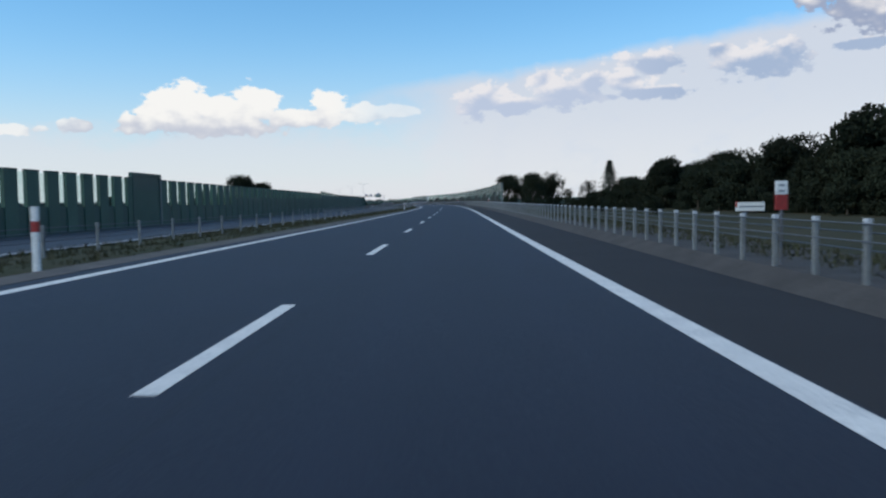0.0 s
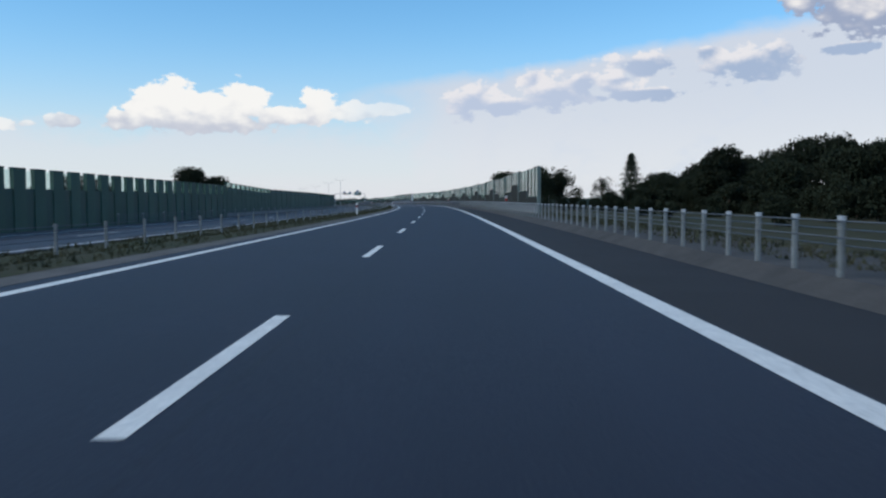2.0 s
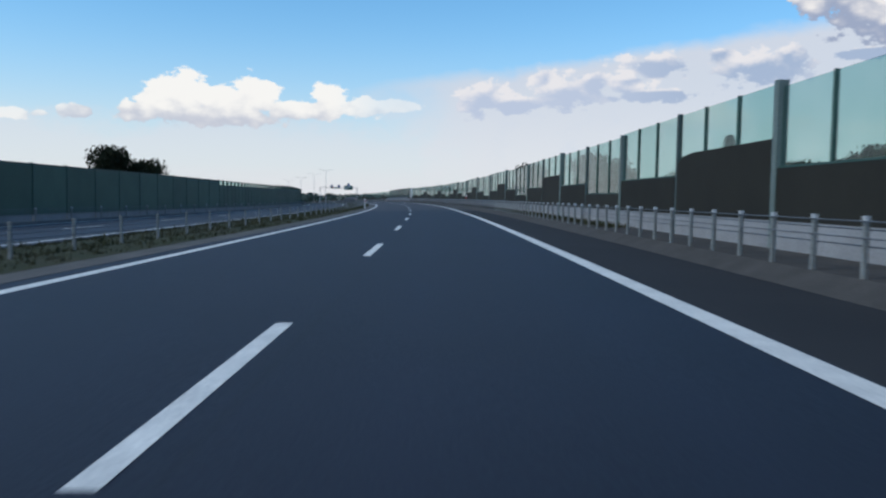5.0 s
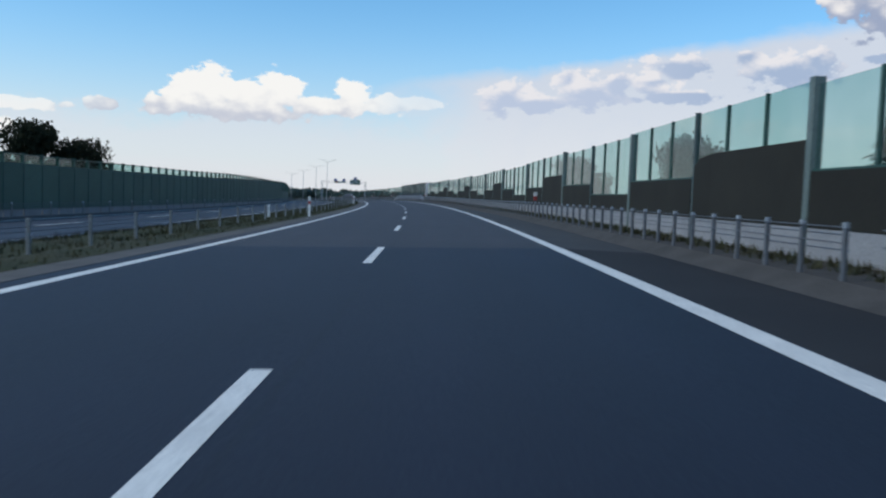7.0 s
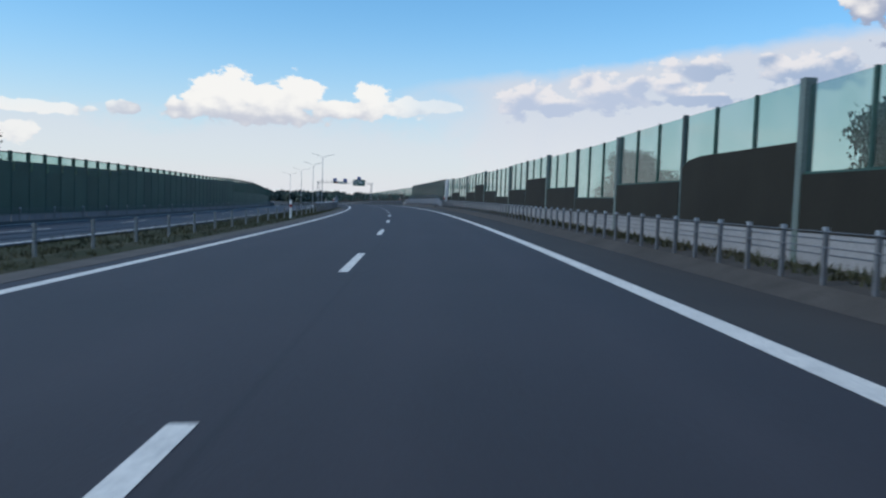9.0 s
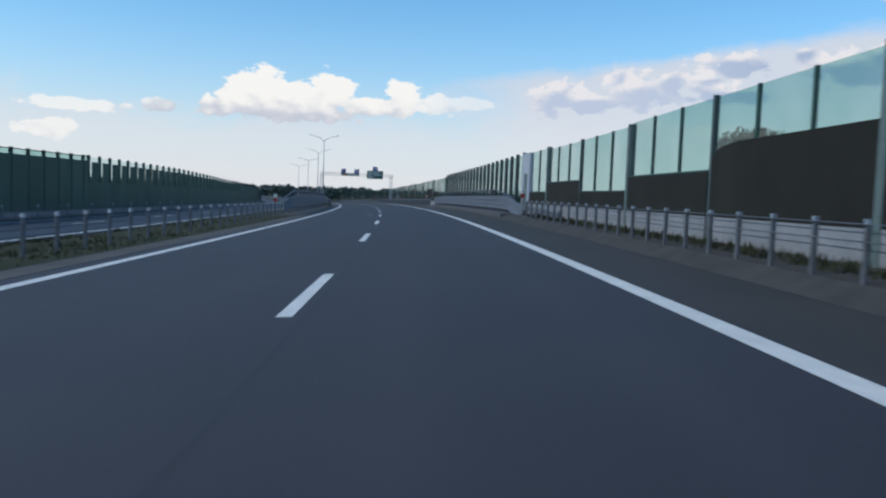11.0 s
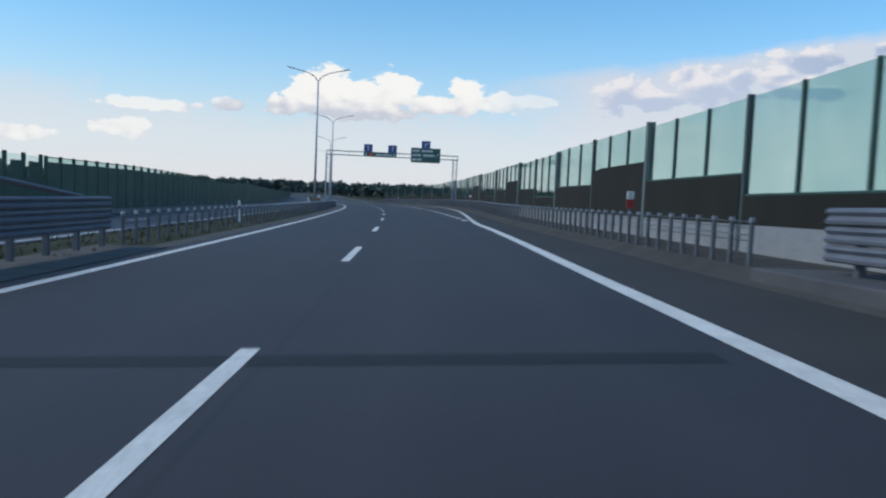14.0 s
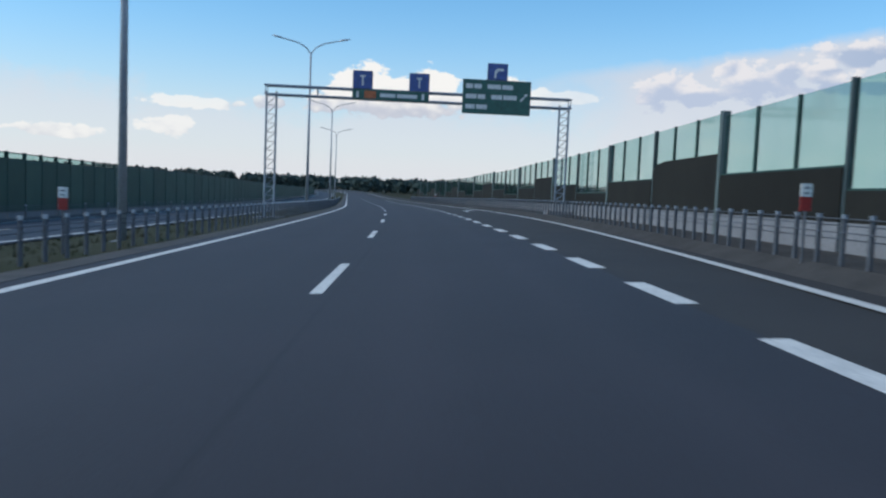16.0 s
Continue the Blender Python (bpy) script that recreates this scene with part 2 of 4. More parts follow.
ASPHALT = material("asphalt_dark", (0.0088, 0.0106, 0.0225), 0.72, second=(0.0062, 0.0076, 0.0165), scale=0.35, fine=45, bump=0.3, spec=0.46, tracks=0.16)
ASPHALT_OLD = material("asphalt_grey", (0.038, 0.0315, 0.0365), 0.74, second=(0.029, 0.0245, 0.028), scale=0.35, fine=45, bump=0.3, spec=0.5, tracks=0.16)
SHOULDER = material("asphalt_shoulder", (0.033, 0.031, 0.032), 0.9, second=(0.025, 0.024, 0.025), scale=0.5, fine=40, bump=0.4, spec=0.2)
SHOULDER_OLD = material("asphalt_brown", (0.052, 0.043, 0.038), 0.8, second=(0.038, 0.032, 0.029), scale=0.5, fine=40, bump=0.4, spec=0.4)
STRIP = material("pale_gravel", (0.135, 0.122, 0.112), 0.95, second=(0.085, 0.078, 0.072), scale=1.5, fine=22, bump=0.7, spec=0.2)
GRAVEL = material("gravel", (0.080, 0.073, 0.068), 0.95, second=(0.048, 0.044, 0.041), scale=1.5, fine=25, bump=0.8, spec=0.2)
PAINT = material("road_paint", (0.78, 0.74, 0.68), 0.6, second=(0.60, 0.57, 0.53), scale=2.5, fine=30, bump=0.2)
ASPHALT_FAR = material("asphalt_opposite", (0.027, 0.028, 0.040), 0.7, second=(0.020, 0.021, 0.030), scale=0.35, fine=45, bump=0.3, spec=0.5)
GRASS = material("grass", (0.040, 0.047, 0.023), 0.95, second=(0.066, 0.060, 0.037), scale=0.6, fine=9, bump=0.6, spec=0.1)
FIELD = material("field", (0.032, 0.034, 0.014), 0.95, second=(0.062, 0.053, 0.030), scale=0.05, fine=2.5, bump=1.0, spec=0.1)
CONCRETE = material("concrete", (0.29, 0.29, 0.30), 0.85, second=(0.21, 0.21, 0.22), scale=1.2, fine=30, bump=0.25)
STEEL = material("galvanised_steel", (0.40, 0.43, 0.47), 0.5, 0.55, second=(0.30, 0.33, 0.37), scale=2.0, fine=25, bump=0.08)
STEEL_PALE = material("weathered_zinc", (0.24, 0.25, 0.25), 0.65, 0.25, second=(0.17, 0.18, 0.18), scale=3.0, fine=25, bump=0.08)
STEEL_DULL = material("dull_zinc", (0.14, 0.148, 0.165), 0.7, 0.2, second=(0.10, 0.107, 0.12), scale=3.0, fine=25, bump=0.08)
# backlit shade of the right hand rail, put into its base colour
RAIL_BACKLIT = material("backlit_hand_rail", (0.065, 0.078, 0.085), 0.6, 0.1, second=(0.048, 0.058, 0.064), scale=2.0, fine=25, bump=0.06)
CONCRETE_DULL = material("dull_concrete", (0.092, 0.088, 0.092), 0.9, second=(0.066, 0.063, 0.067), scale=1.2, fine=30, bump=0.3)
BLACK_DULL = material("joint_rubber", (0.012, 0.012, 0.013), 0.8, bump=0.1)
ORANGE = material("orange_paint", (0.55, 0.16, 0.06), 0.5, fine=20, bump=0.0)
STEEL_BLUE = material("bridge_steel", (0.165, 0.175, 0.205), 0.6, 0.15, second=(0.12, 0.128, 0.152), scale=2.0, fine=25, bump=0.08)
DOOR_GREY = material("door_grey", (0.40, 0.42, 0.46), 0.6, second=(0.34, 0.36, 0.40), scale=1.5, fine=20, bump=0.05)
CAP = material("pale_cap", (0.50, 0.52, 0.54), 0.5, second=(0.42, 0.43, 0.45), scale=5, fine=30, bump=0.05)
WALL_GREEN = material("green_panel", (0.054, 0.116, 0.086), 0.75, second=(0.040, 0.090, 0.066), scale=0.6, fine=12, bump=0.3, random=0.12)
POST_GREEN = material("green_post", (0.020, 0.075, 0.060), 0.6, second=(0.016, 0.060, 0.050), scale=1.0, fine=20, bump=0.1)
POST_GREY = material("grey_green_post", (0.14, 0.18, 0.17), 0.6, 0.2, second=(0.11, 0.145, 0.135), scale=1.5, fine=20, bump=0.1)
POST_DARK = material("dark_green_post", (0.060, 0.086, 0.086), 0.55, 0.1, second=(0.044, 0.066, 0.066), scale=1.5, fine=20, bump=0.1)
BROWN = material("brown_panel", (0.028, 0.027, 0.022), 0.9, second=(0.020, 0.019, 0.016), scale=0.8, fine=14, bump=0.5, random=0.1, spec=0.2)
GLASS = glass_material("green_tinted_glass", (0.635, 0.795, 0.775), 0.975)
GLASS_PALE = glass_material("pale_glass", (0.85, 0.945, 0.935), 0.965)
RED = material("red_paint", (0.36, 0.030, 0.025), 0.5, fine=20, bump=0.05)
WHITE = material("white_plastic", (0.78, 0.78, 0.76), 0.5, second=(0.66, 0.66, 0.63), scale=5, fine=30, bump=0.05)
BLACK = material("black_plastic", (0.02, 0.02, 0.022), 0.5, bump=0.05)
SIGN_GREEN = material("sign_green", (0.030, 0.135, 0.110), 0.4, fine=10, bump=0.0)
SIGN_BLUE = material("sign_blue", (0.060, 0.115, 0.35), 0.4, fine=10, bump=0.0)
SIGN_BACK = material("sign_back", (0.30, 0.32, 0.33), 0.5, 0.4, fine=10, bump=0.0)
BARK = material("bark", (0.075, 0.058, 0.042), 0.95, second=(0.05, 0.04, 0.03), scale=2, fine=14, bump=0.8)
LAMP_GREY = material("lamp_grey", (0.46, 0.49, 0.52), 0.55, 0.3, second=(0.38, 0.40, 0.43), scale=1.0, fine=20, bump=0.03)
LEAF = material("leaves", (0.024, 0.030, 0.017), 0.85, second=(0.016, 0.020, 0.012), scale=0.5, fine=5, bump=0.0, random=0.25, spec=0.1)
# distance haze is mixed into this leaf colour: far paler and bluer than LEAF
WOOD_FAR = material("hazed_foliage", (0.11, 0.15, 0.135), 0.9, second=(0.08, 0.11, 0.10), scale=0.08, fine=1.2, bump=0.0, spec=0.1)
NEEDLE = material("needles", (0.016, 0.028, 0.014), 0.85, second=(0.011, 0.020, 0.011), scale=0.5, fine=5, bump=0.0, random=0.15, spec=0.2)

# ---------------------------------------------------------------- the line of the road
# Knots every 40 m along the lane line: heading (left of north), fall to the right, and gradient, in degrees.
KNOT = np.array([-40.0 + 40 * i for i in range(14)])
HEAD = np.radians([-0.27, -0.75, -1.0, -0.86, -0.19, 0.99, 2.62, 4.60, 6.75, 8.93, 11.06, 13.17, 15.26, 17.35])
BANK = np.radians([1.7, 1.12, 0.55, -0.02, -0.59, -1.15, -1.66, -2.06, -2.30, -2.42, -2.47, -2.49, -2.49, -2.5])
GRADE = np.radians([0.16, 0.18, 0.20, 0.22, 0.24, 0.25, 0.23, 0.18, 0.07, -0.09, -0.27, -0.46, -0.65, -0.83])
S_MIN, S_MAX = -150, 1500
SG = np.arange(S_MIN, S_MAX + 1.0, 1.0)
PSI = np.interp(SG, KNOT, HEAD) + np.radians(0.0522) * (np.clip(SG - KNOT[-1], 0, 30) + np.clip(SG - 760, 0, 300))
SLOPE = np.interp(SG, KNOT, GRADE) * np.interp(SG, [KNOT[-1], 800], [1.0, 0.0])
FALL = np.interp(SG, KNOT, BANK)
zero = int(-S_MIN)
CX, CY, CZ = (np.cumsum(v) for v in (-np.sin(PSI), np.cos(PSI), np.tan(SLOPE)))
CX, CY, CZ = CX - CX[zero], CY - CY[zero], CZ - CZ[zero]


def at(values, s):
    return float(np.interp(s, SG, values))


def swing(s):
    """How far the right verge moves out for the exit lane."""
    return float(np.interp(s, [390, 420, 436, 462], [0.0, 1.0, 1.7, 2.2]))


def verge_drop(s):
    """How far the right verge lies under the line of the carriageway."""
    return float(np.interp(s, [110, 185, 213, 235, 255, 290, 312, 320, 358, 366, 380, 400, 412, 440, 470],
                           [0.0, 0.10, 0.12, 0.19, 0.19, 0.09, 0.04, 0.0, 0.0, 0.12, 0.18, 0.18, 0.10, 0.07, 0.05]))


def surf(s, u):
    """Height of the road, median or verge at s metres along and u metres right of the lane line."""
    z, fall = at(CZ, s), math.tan(at(FALL, s))
    if u >= -5.5:
        over = u - 5.85 - swing(s)
        berm = 0.19 * max(0.0, min(1.0, over / 0.4))
        berm -= verge_drop(s) * max(0.0, min(1.0, (u - 4.2 - swing(s)) / 1.9))
        return z - min(u, 9.5) * fall + berm - max(over - 3.0, 0) * 0.06
    inner = z + 5.5 * fall - 0.06
    return inner - max(u + 5.5, -16.5) * min(fall, -0.022) - max(-22 - u, 0) * 0.03


def P(s, u, dz=0.0):
    p = at(PSI, s)
    return Vector((at(CX, s) + u * math.cos(p), at(CY, s) + u * math.sin(p), surf(s, u) + dz))


def spot(s, u, dz=0.0, turn=0.0):
    """Pose at a place by the road: x across to the right, y along, z up."""
    p = P(s, u, dz)
    return Matrix.Translation(p) @ Matrix.Rotation(at(PSI, s) + radians(turn), 4, "Z")


# ---------------------------------------------------------------- mesh helpers
class Shape:
    def __init__(self):
        self.v, self.f = [], []

    def add(self, verts, faces):
        n = len(self.v)
        self.v += [tuple(p) for p in verts]
        self.f += [tuple(i + n for i in face) for face in faces]
        return self

    def box(self, x0, x1, y0, y1, z0, z1, bev=0.0):
        b = min(bev, (x1 - x0) / 2.01, (y1 - y0) / 2.01)
        if b <= 0:
            ring = [(x0, y0), (x1, y0), (x1, y1), (x0, y1)]
        else:
            ring = [(x0 + b, y0), (x1 - b, y0), (x1, y0 + b), (x1, y1 - b), (x1 - b, y1), (x0 + b, y1), (x0, y1 - b), (x0, y0 + b)]
        k = len(ring)
        return self.add([(*p, z0) for p in ring] + [(*p, z1) for p in ring],
                        [tuple(range(k))[::-1], tuple(range(k, 2 * k))] + [(i, (i + 1) % k, (i + 1) % k + k, i + k) for i in range(k)])

    def tube(self, a, b, ra, rb=None, k=8):
        a, b = Vector(a), Vector(b)
        rb = ra if rb is None else rb
        q = (b - a).to_track_quat("Z", "Y")
        ring = [Vector((math.cos(6.2832 * i / k), math.sin(6.2832 * i / k), 0)) for i in range(k)]
        return self.add([a + q @ (p * ra) for p in ring] + [b + q @ (p * rb) for p in ring],
                        [tuple(range(k))[::-1], tuple(range(k, 2 * k))] + [(i, (i + 1) % k, (i + 1) % k + k, i + k) for i in range(k)])

    def sweep(self, ring, s0, s1, step=4.0, closed=True, own=None):
        """A profile of (u, dz) carried along the road; own: all heights are taken over the surface at this u."""
        n = max(1, int(math.ceil((s1 - s0) / step)))
        k = len(ring)
        verts = []
        for i in range(n + 1):
            s = s0 + (s1 - s0) * i / n
            p = at(PSI, s)
            for u, dz in ring:
                verts.append((at(CX, s) + u * math.cos(p), at(CY, s) + u * math.sin(p), surf(s, u if own is None else own) + dz))
        faces = []
        for i in range(n):
            for j in range(k if closed else k - 1):
                a, b = i * k + j, i * k + (j + 1) % k
                faces.append((a, b, b + k, a + k))
        if closed:
            faces += [tuple(range(k)), tuple(range(n * k, n * k + k))[::-1]]
        return self.add(verts, faces)

    def mesh(self, name, mat, smooth=False):
        me = bpy.data.meshes.new(name)
        me.from_pydata(self.v, [], self.f)
        me.materials.append(mat)
        bm = bmesh.new()
        bm.from_mesh(me)
        bmesh.ops.recalc_face_normals(bm, faces=bm.faces)
        bm.to_mesh(me)
        bm.free()
        if smooth:
            me.shade_smooth()
        return me


def thing(name, m=None, label="", category="", group="", kind="", mesh=None):
    ob = new(name, mesh)
    if m is not None:
        ob.matrix_basis = m
    return tagged(ob, label, category, group, kind)


def part(name, mesh, parent, label="", m=None):
    ob = new(name, mesh)
    ob.parent = parent
    if m is not None:
        ob.matrix_basis = m
    return tagged(ob, label)


def structure(name, shape, mat, label, category, smooth=False):
    return thing(name, None, label, category, "", "structure", shape.mesh(name, mat, smooth))

# ---------------------------------------------------------------- ground and road
def ground_height(x, y, i, u, d):
    """The land lies a little under the road, and lower still some way off it."""
    v = max(min(u, 60.0), -60.0)
    low = 0.40 + 0.075 * min(max(v - 9.5, -25 - v, 0.0), 16)
    z = surf(SG[i], max(min(v, 10.0), -24.5)) - low
    fade = max(0.0, min(1.0, (d - 80) / 500))
    return z * (1 - fade) - 1.5 * fade + 0.12 * noise.noise((x * 0.03, y * 0.03, 0))


def build_ground():
    def axis(lo, hi, step, far):
        inner = list(np.arange(lo, hi + step, step))
        out, d, x = [], step, hi + step
        while x < far:
            d *= 1.35
            x += d
            out.append(x)
        left, d, x = [], step, lo
        while x > -far:
            d *= 1.35
            x -= d
            left.append(x)
        return left[::-1] + inner + out
    xs, ys = axis(-330, 130, 5.0, 4300), axis(-120, 900, 6.0, 4300)
    line = np.stack([CX[::3], CY[::3]], 1)
    verts = []
    for y in ys:
        for x in xs:
            d2 = (line[:, 0] - x) ** 2 + (line[:, 1] - y) ** 2
            i = int(d2.argmin()) * 3
            p = PSI[i]
            u = (x - CX[i]) * math.cos(p) + (y - CY[i]) * math.sin(p)
            verts.append((x, y, ground_height(x, y, i, u, math.sqrt(d2.min()))))
    nx = len(xs)
    faces = [(j * nx + i, j * nx + i + 1, (j + 1) * nx + i + 1, (j + 1) * nx + i) for j in range(len(ys) - 1) for i in range(nx - 1)]
    structure("ground", Shape().add(verts, faces), FIELD, "dry green and straw coloured fields beside the road", "ground", True)


U_LEFT, U_RIGHT = -3.65, 3.82          # middle of the edge lines
S_JOIN = 192.0                          # the dark surface ends here
S_EXIT = 386.0                          # the exit lane opens
SEEN = (-90.0, 1100.0)


def exit_edge(s):
    """The right edge line swings out to the far side of the exit lane."""
    k = max(0.0, min(1.0, (s - S_EXIT) / 70.0))
    return U_RIGHT + 0.22 * max(0.0, min(1.0, (s - 366) / 16)) + 3.5 * math.sin(1.5708 * k) ** 1.2


def build_road():
    def sheet(u0, u1, s0, s1, k=3):
        ring = [(u0 + (u1 - u0) * i / k, 0.0) for i in range(k + 1)]
        return Shape().sweep(ring, s0, s1, 4.0, closed=False)

    def with_across(ob, u0, u1, k=3):
        att = ob.data.attributes.new("across", "FLOAT", "POINT")
        att.data.foreach_set("value", [u0 + (u1 - u0) * (i % (k + 1)) / k for i in range(len(ob.data.vertices))])

    road = structure("road", sheet(-4.12, U_RIGHT + 0.16, SEEN[0], S_JOIN), ASPHALT, "dark blue-black new asphalt carriageway of a dual road", "road")
    old = structure("road_grey", sheet(-4.12, U_RIGHT + 0.16, S_JOIN, SEEN[1]), ASPHALT_OLD, "grey worn asphalt carriageway further along", "road")
    with_across(road, -4.12, U_RIGHT + 0.16)
    with_across(old, -4.12, U_RIGHT + 0.16)
    def flank(name, inner, offs, s0, s1, mat, label, category):
        """A sheet whose rows of points follow the swinging edge of the right verge."""
        n = int((s1 - s0) / 3.0)
        verts, faces, k = [], [], len(offs) + 1
        for i in range(n + 1):
            s = s0 + (s1 - s0) * i / n
            e = 5.85 + swing(s)
            line = [inner if inner is not None else e] + [e + o for o, _ in offs]
            drop = [0.0] + [d for _, d in offs]
            verts += [P(s, u, d) for u, d in zip(line, drop)]
            if i:
                faces += [(k * (i - 1) + j, k * (i - 1) + j + 1, k * i + j + 1, k * i + j) for j in range(k - 1)]
        return structure(name, Shape().add(verts, faces), mat, label, category)
    flank("shoulder", U_RIGHT + 0.16, [(0.0, 0.0)], SEEN[0], S_JOIN, SHOULDER, "dark asphalt emergency lane", "road shoulder")
    flank("shoulder_grey", U_RIGHT + 0.16, [(0.0, 0.0)], S_JOIN, SEEN[1], SHOULDER_OLD, "brownish grey asphalt emergency lane and exit lane", "road shoulder")
    flank("verge_right", None, [(0.2, 0.0), (0.42, 0.0), (1.4, 0.01), (3.0, -0.02), (4.4, -0.5)], SEEN[0], SEEN[1], GRAVEL,
          "raised grey gravel verge under the wire rope barrier", "verge")
    structure("verge_left", Shape().sweep([(-4.8, 0.0), (-4.7, 0.016), (-4.12, 0.006), (-4.12, -0.3), (-4.8, -0.3)], SEEN[0], SEEN[1]), STRIP,
              "pale concrete and gravel strip along the median", "verge")
    structure("service_track", Shape().sweep([(13.0, -0.9), (13.2, -0.50), (16.6, -0.62), (16.8, -1.0)], SEEN[0], 330, 4.0), STRIP,
              "pale brown gravel service track beside the wood", "track")
    structure("median", Shape().sweep([(-8.75, -0.03), (-7.6, 0.05), (-6.6, 0.0), (-5.5, 0.05), (-4.8, 0.004)], SEEN[0], SEEN[1], closed=False), GRASS,
              "patchy green and straw grass of the median", "grass")
    structure("opposite_road", sheet(-17.2, -8.7, SEEN[0], SEEN[1], 4), ASPHALT_FAR, "dark asphalt carriageway for the other direction", "road")
    structure("opposite_verge", Shape().sweep([(-24.5, -0.3), (-19.2, 0.05), (-18.2, 0.06), (-17.2, -0.004)], SEEN[0], SEEN[1], closed=False), STRIP,
              "pale brown gravel strip before the green noise wall", "verge")

    def stripe(u, w, s0, s1, dz=0.004):
        return Shape().sweep([(u - w / 2, dz), (u + w / 2, dz)], s0, s1, 4.0, closed=False)

    for parent, s0, s1 in ((road, SEEN[0], S_JOIN), (old, S_JOIN, SEEN[1])):
        part("edge_line", stripe(U_LEFT, 0.22, s0, s1).mesh("edge_line", PAINT), parent, "white left edge line")
        if parent is road:
            part("edge_line", stripe(U_RIGHT, 0.26, s0, s1).mesh("edge_line", PAINT), parent, "wide white right edge line")
    n = 300
    verts, faces = [], []
    for i in range(n + 1):
        s = S_JOIN + (SEEN[1] - S_JOIN) * i / n
        for w in (-0.12, 0.12):
            verts.append(P(s, exit_edge(s) + w, 0.0045))
        if i:
            faces.append((2 * i - 2, 2 * i - 1, 2 * i + 1, 2 * i))
    part("edge_line", Shape().add(verts, faces).mesh("edge_line", PAINT), old, "white right edge line swinging out to the exit lane")
    for k in range(-7, 70):
        s0 = 12.0 * k - 4
        if s0 > 640:
            break
        part("lane_dash", stripe(float(np.interp(s0, [120, 180], [0.0, 0.08])), 0.15, s0, s0 + 4).mesh("lane_dash", PAINT), road if s0 < S_JOIN else old)
    for k in range(44):
        s0 = S_EXIT + 5 + 4.0 * k
        part("exit_dash", stripe(U_RIGHT + 0.18, 0.26, s0, s0 + 2).mesh("exit_dash", PAINT), old)
    opp = bpy.data.objects["opposite_road"]
    part("edge_line", stripe(-9.25, 0.2, SEEN[0], SEEN[1]).mesh("edge_line", PAINT), opp, "white edge line beside the median")
    part("edge_line", stripe(-16.7, 0.22, SEEN[0], SEEN[1]).mesh("edge_line", PAINT), opp, "white outer edge line")
    for k in range(-7, 50):
        part("lane_dash", stripe(-12.95, 0.15, 12.0 * k, 12.0 * k + 4).mesh("lane_dash", PAINT), opp)


build_ground()
build_road()

# ---------------------------------------------------------------- noise walls
def slab(parent, name, a, b, z0, z1, d, mat, label="", plan=None, top=None):
    """A straight upright slab between two places of the plan, as a part in world place under its parent."""
    p, q = plan(a), plan(b)
    side = Vector((q.y - p.y, p.x - q.x, 0)).normalized() * d
    t0, t1 = top or (z1, z1)
    up = Vector((0, 0, 1))
    verts = [p - side + up * z0, p + side + up * z0, q + side + up * z0, q - side + up * z0,
             p - side + up * t0, p + side + up * t0, q + side + up * t1, q - side + up * t1]
    back = parent.matrix_basis.inverted()
    sh = Shape().add([back @ v for v in verts], [(0, 3, 2, 1), (4, 5, 6, 7), (0, 1, 5, 4), (1, 2, 6, 5), (2, 3, 7, 6), (3, 0, 4, 7)])
    return part(name, sh.mesh(name, mat), parent, label)


def upright(parent, name, s, plan, w, d, z0, z1, mat, label=""):
    m = parent.matrix_basis.inverted() @ Matrix.Translation(plan(s)) @ Matrix.Rotation(at(PSI, s), 4, "Z")
    return part(name, Shape().box(-d / 2, d / 2, -w / 2, w / 2, z0, z1, 0.015).mesh(name, mat), parent, label, m)


W_LOW = {"L": 1.08, "M": 1.50, "H": 2.06}
WALL_U = 7.7


def right_plan(s):
    return P(s, WALL_U + swing(s))


def wall_bays():
    """Bay starts along the right wall: low, middle, high, middle, and a stouter post at every second bay."""
    first = [103.4 + 6.1 * k for k in range(24)] + [249.8 + 6.29 * k for k in range(10)]
    out = [(a, b, "LMHM"[k % 4], k) for k, (a, b) in enumerate(zip(first, first[1:]))]
    out.append((first[-1], 312.7, "M", 33))
    out.append((312.7, 317.1, "L", 34))
    after = [363.1 + 6.4 * k for k in range(32)]
    return out + [(a, b, "LMHM"[k % 4], k) for k, (a, b) in enumerate(zip(after, after[1:]))]


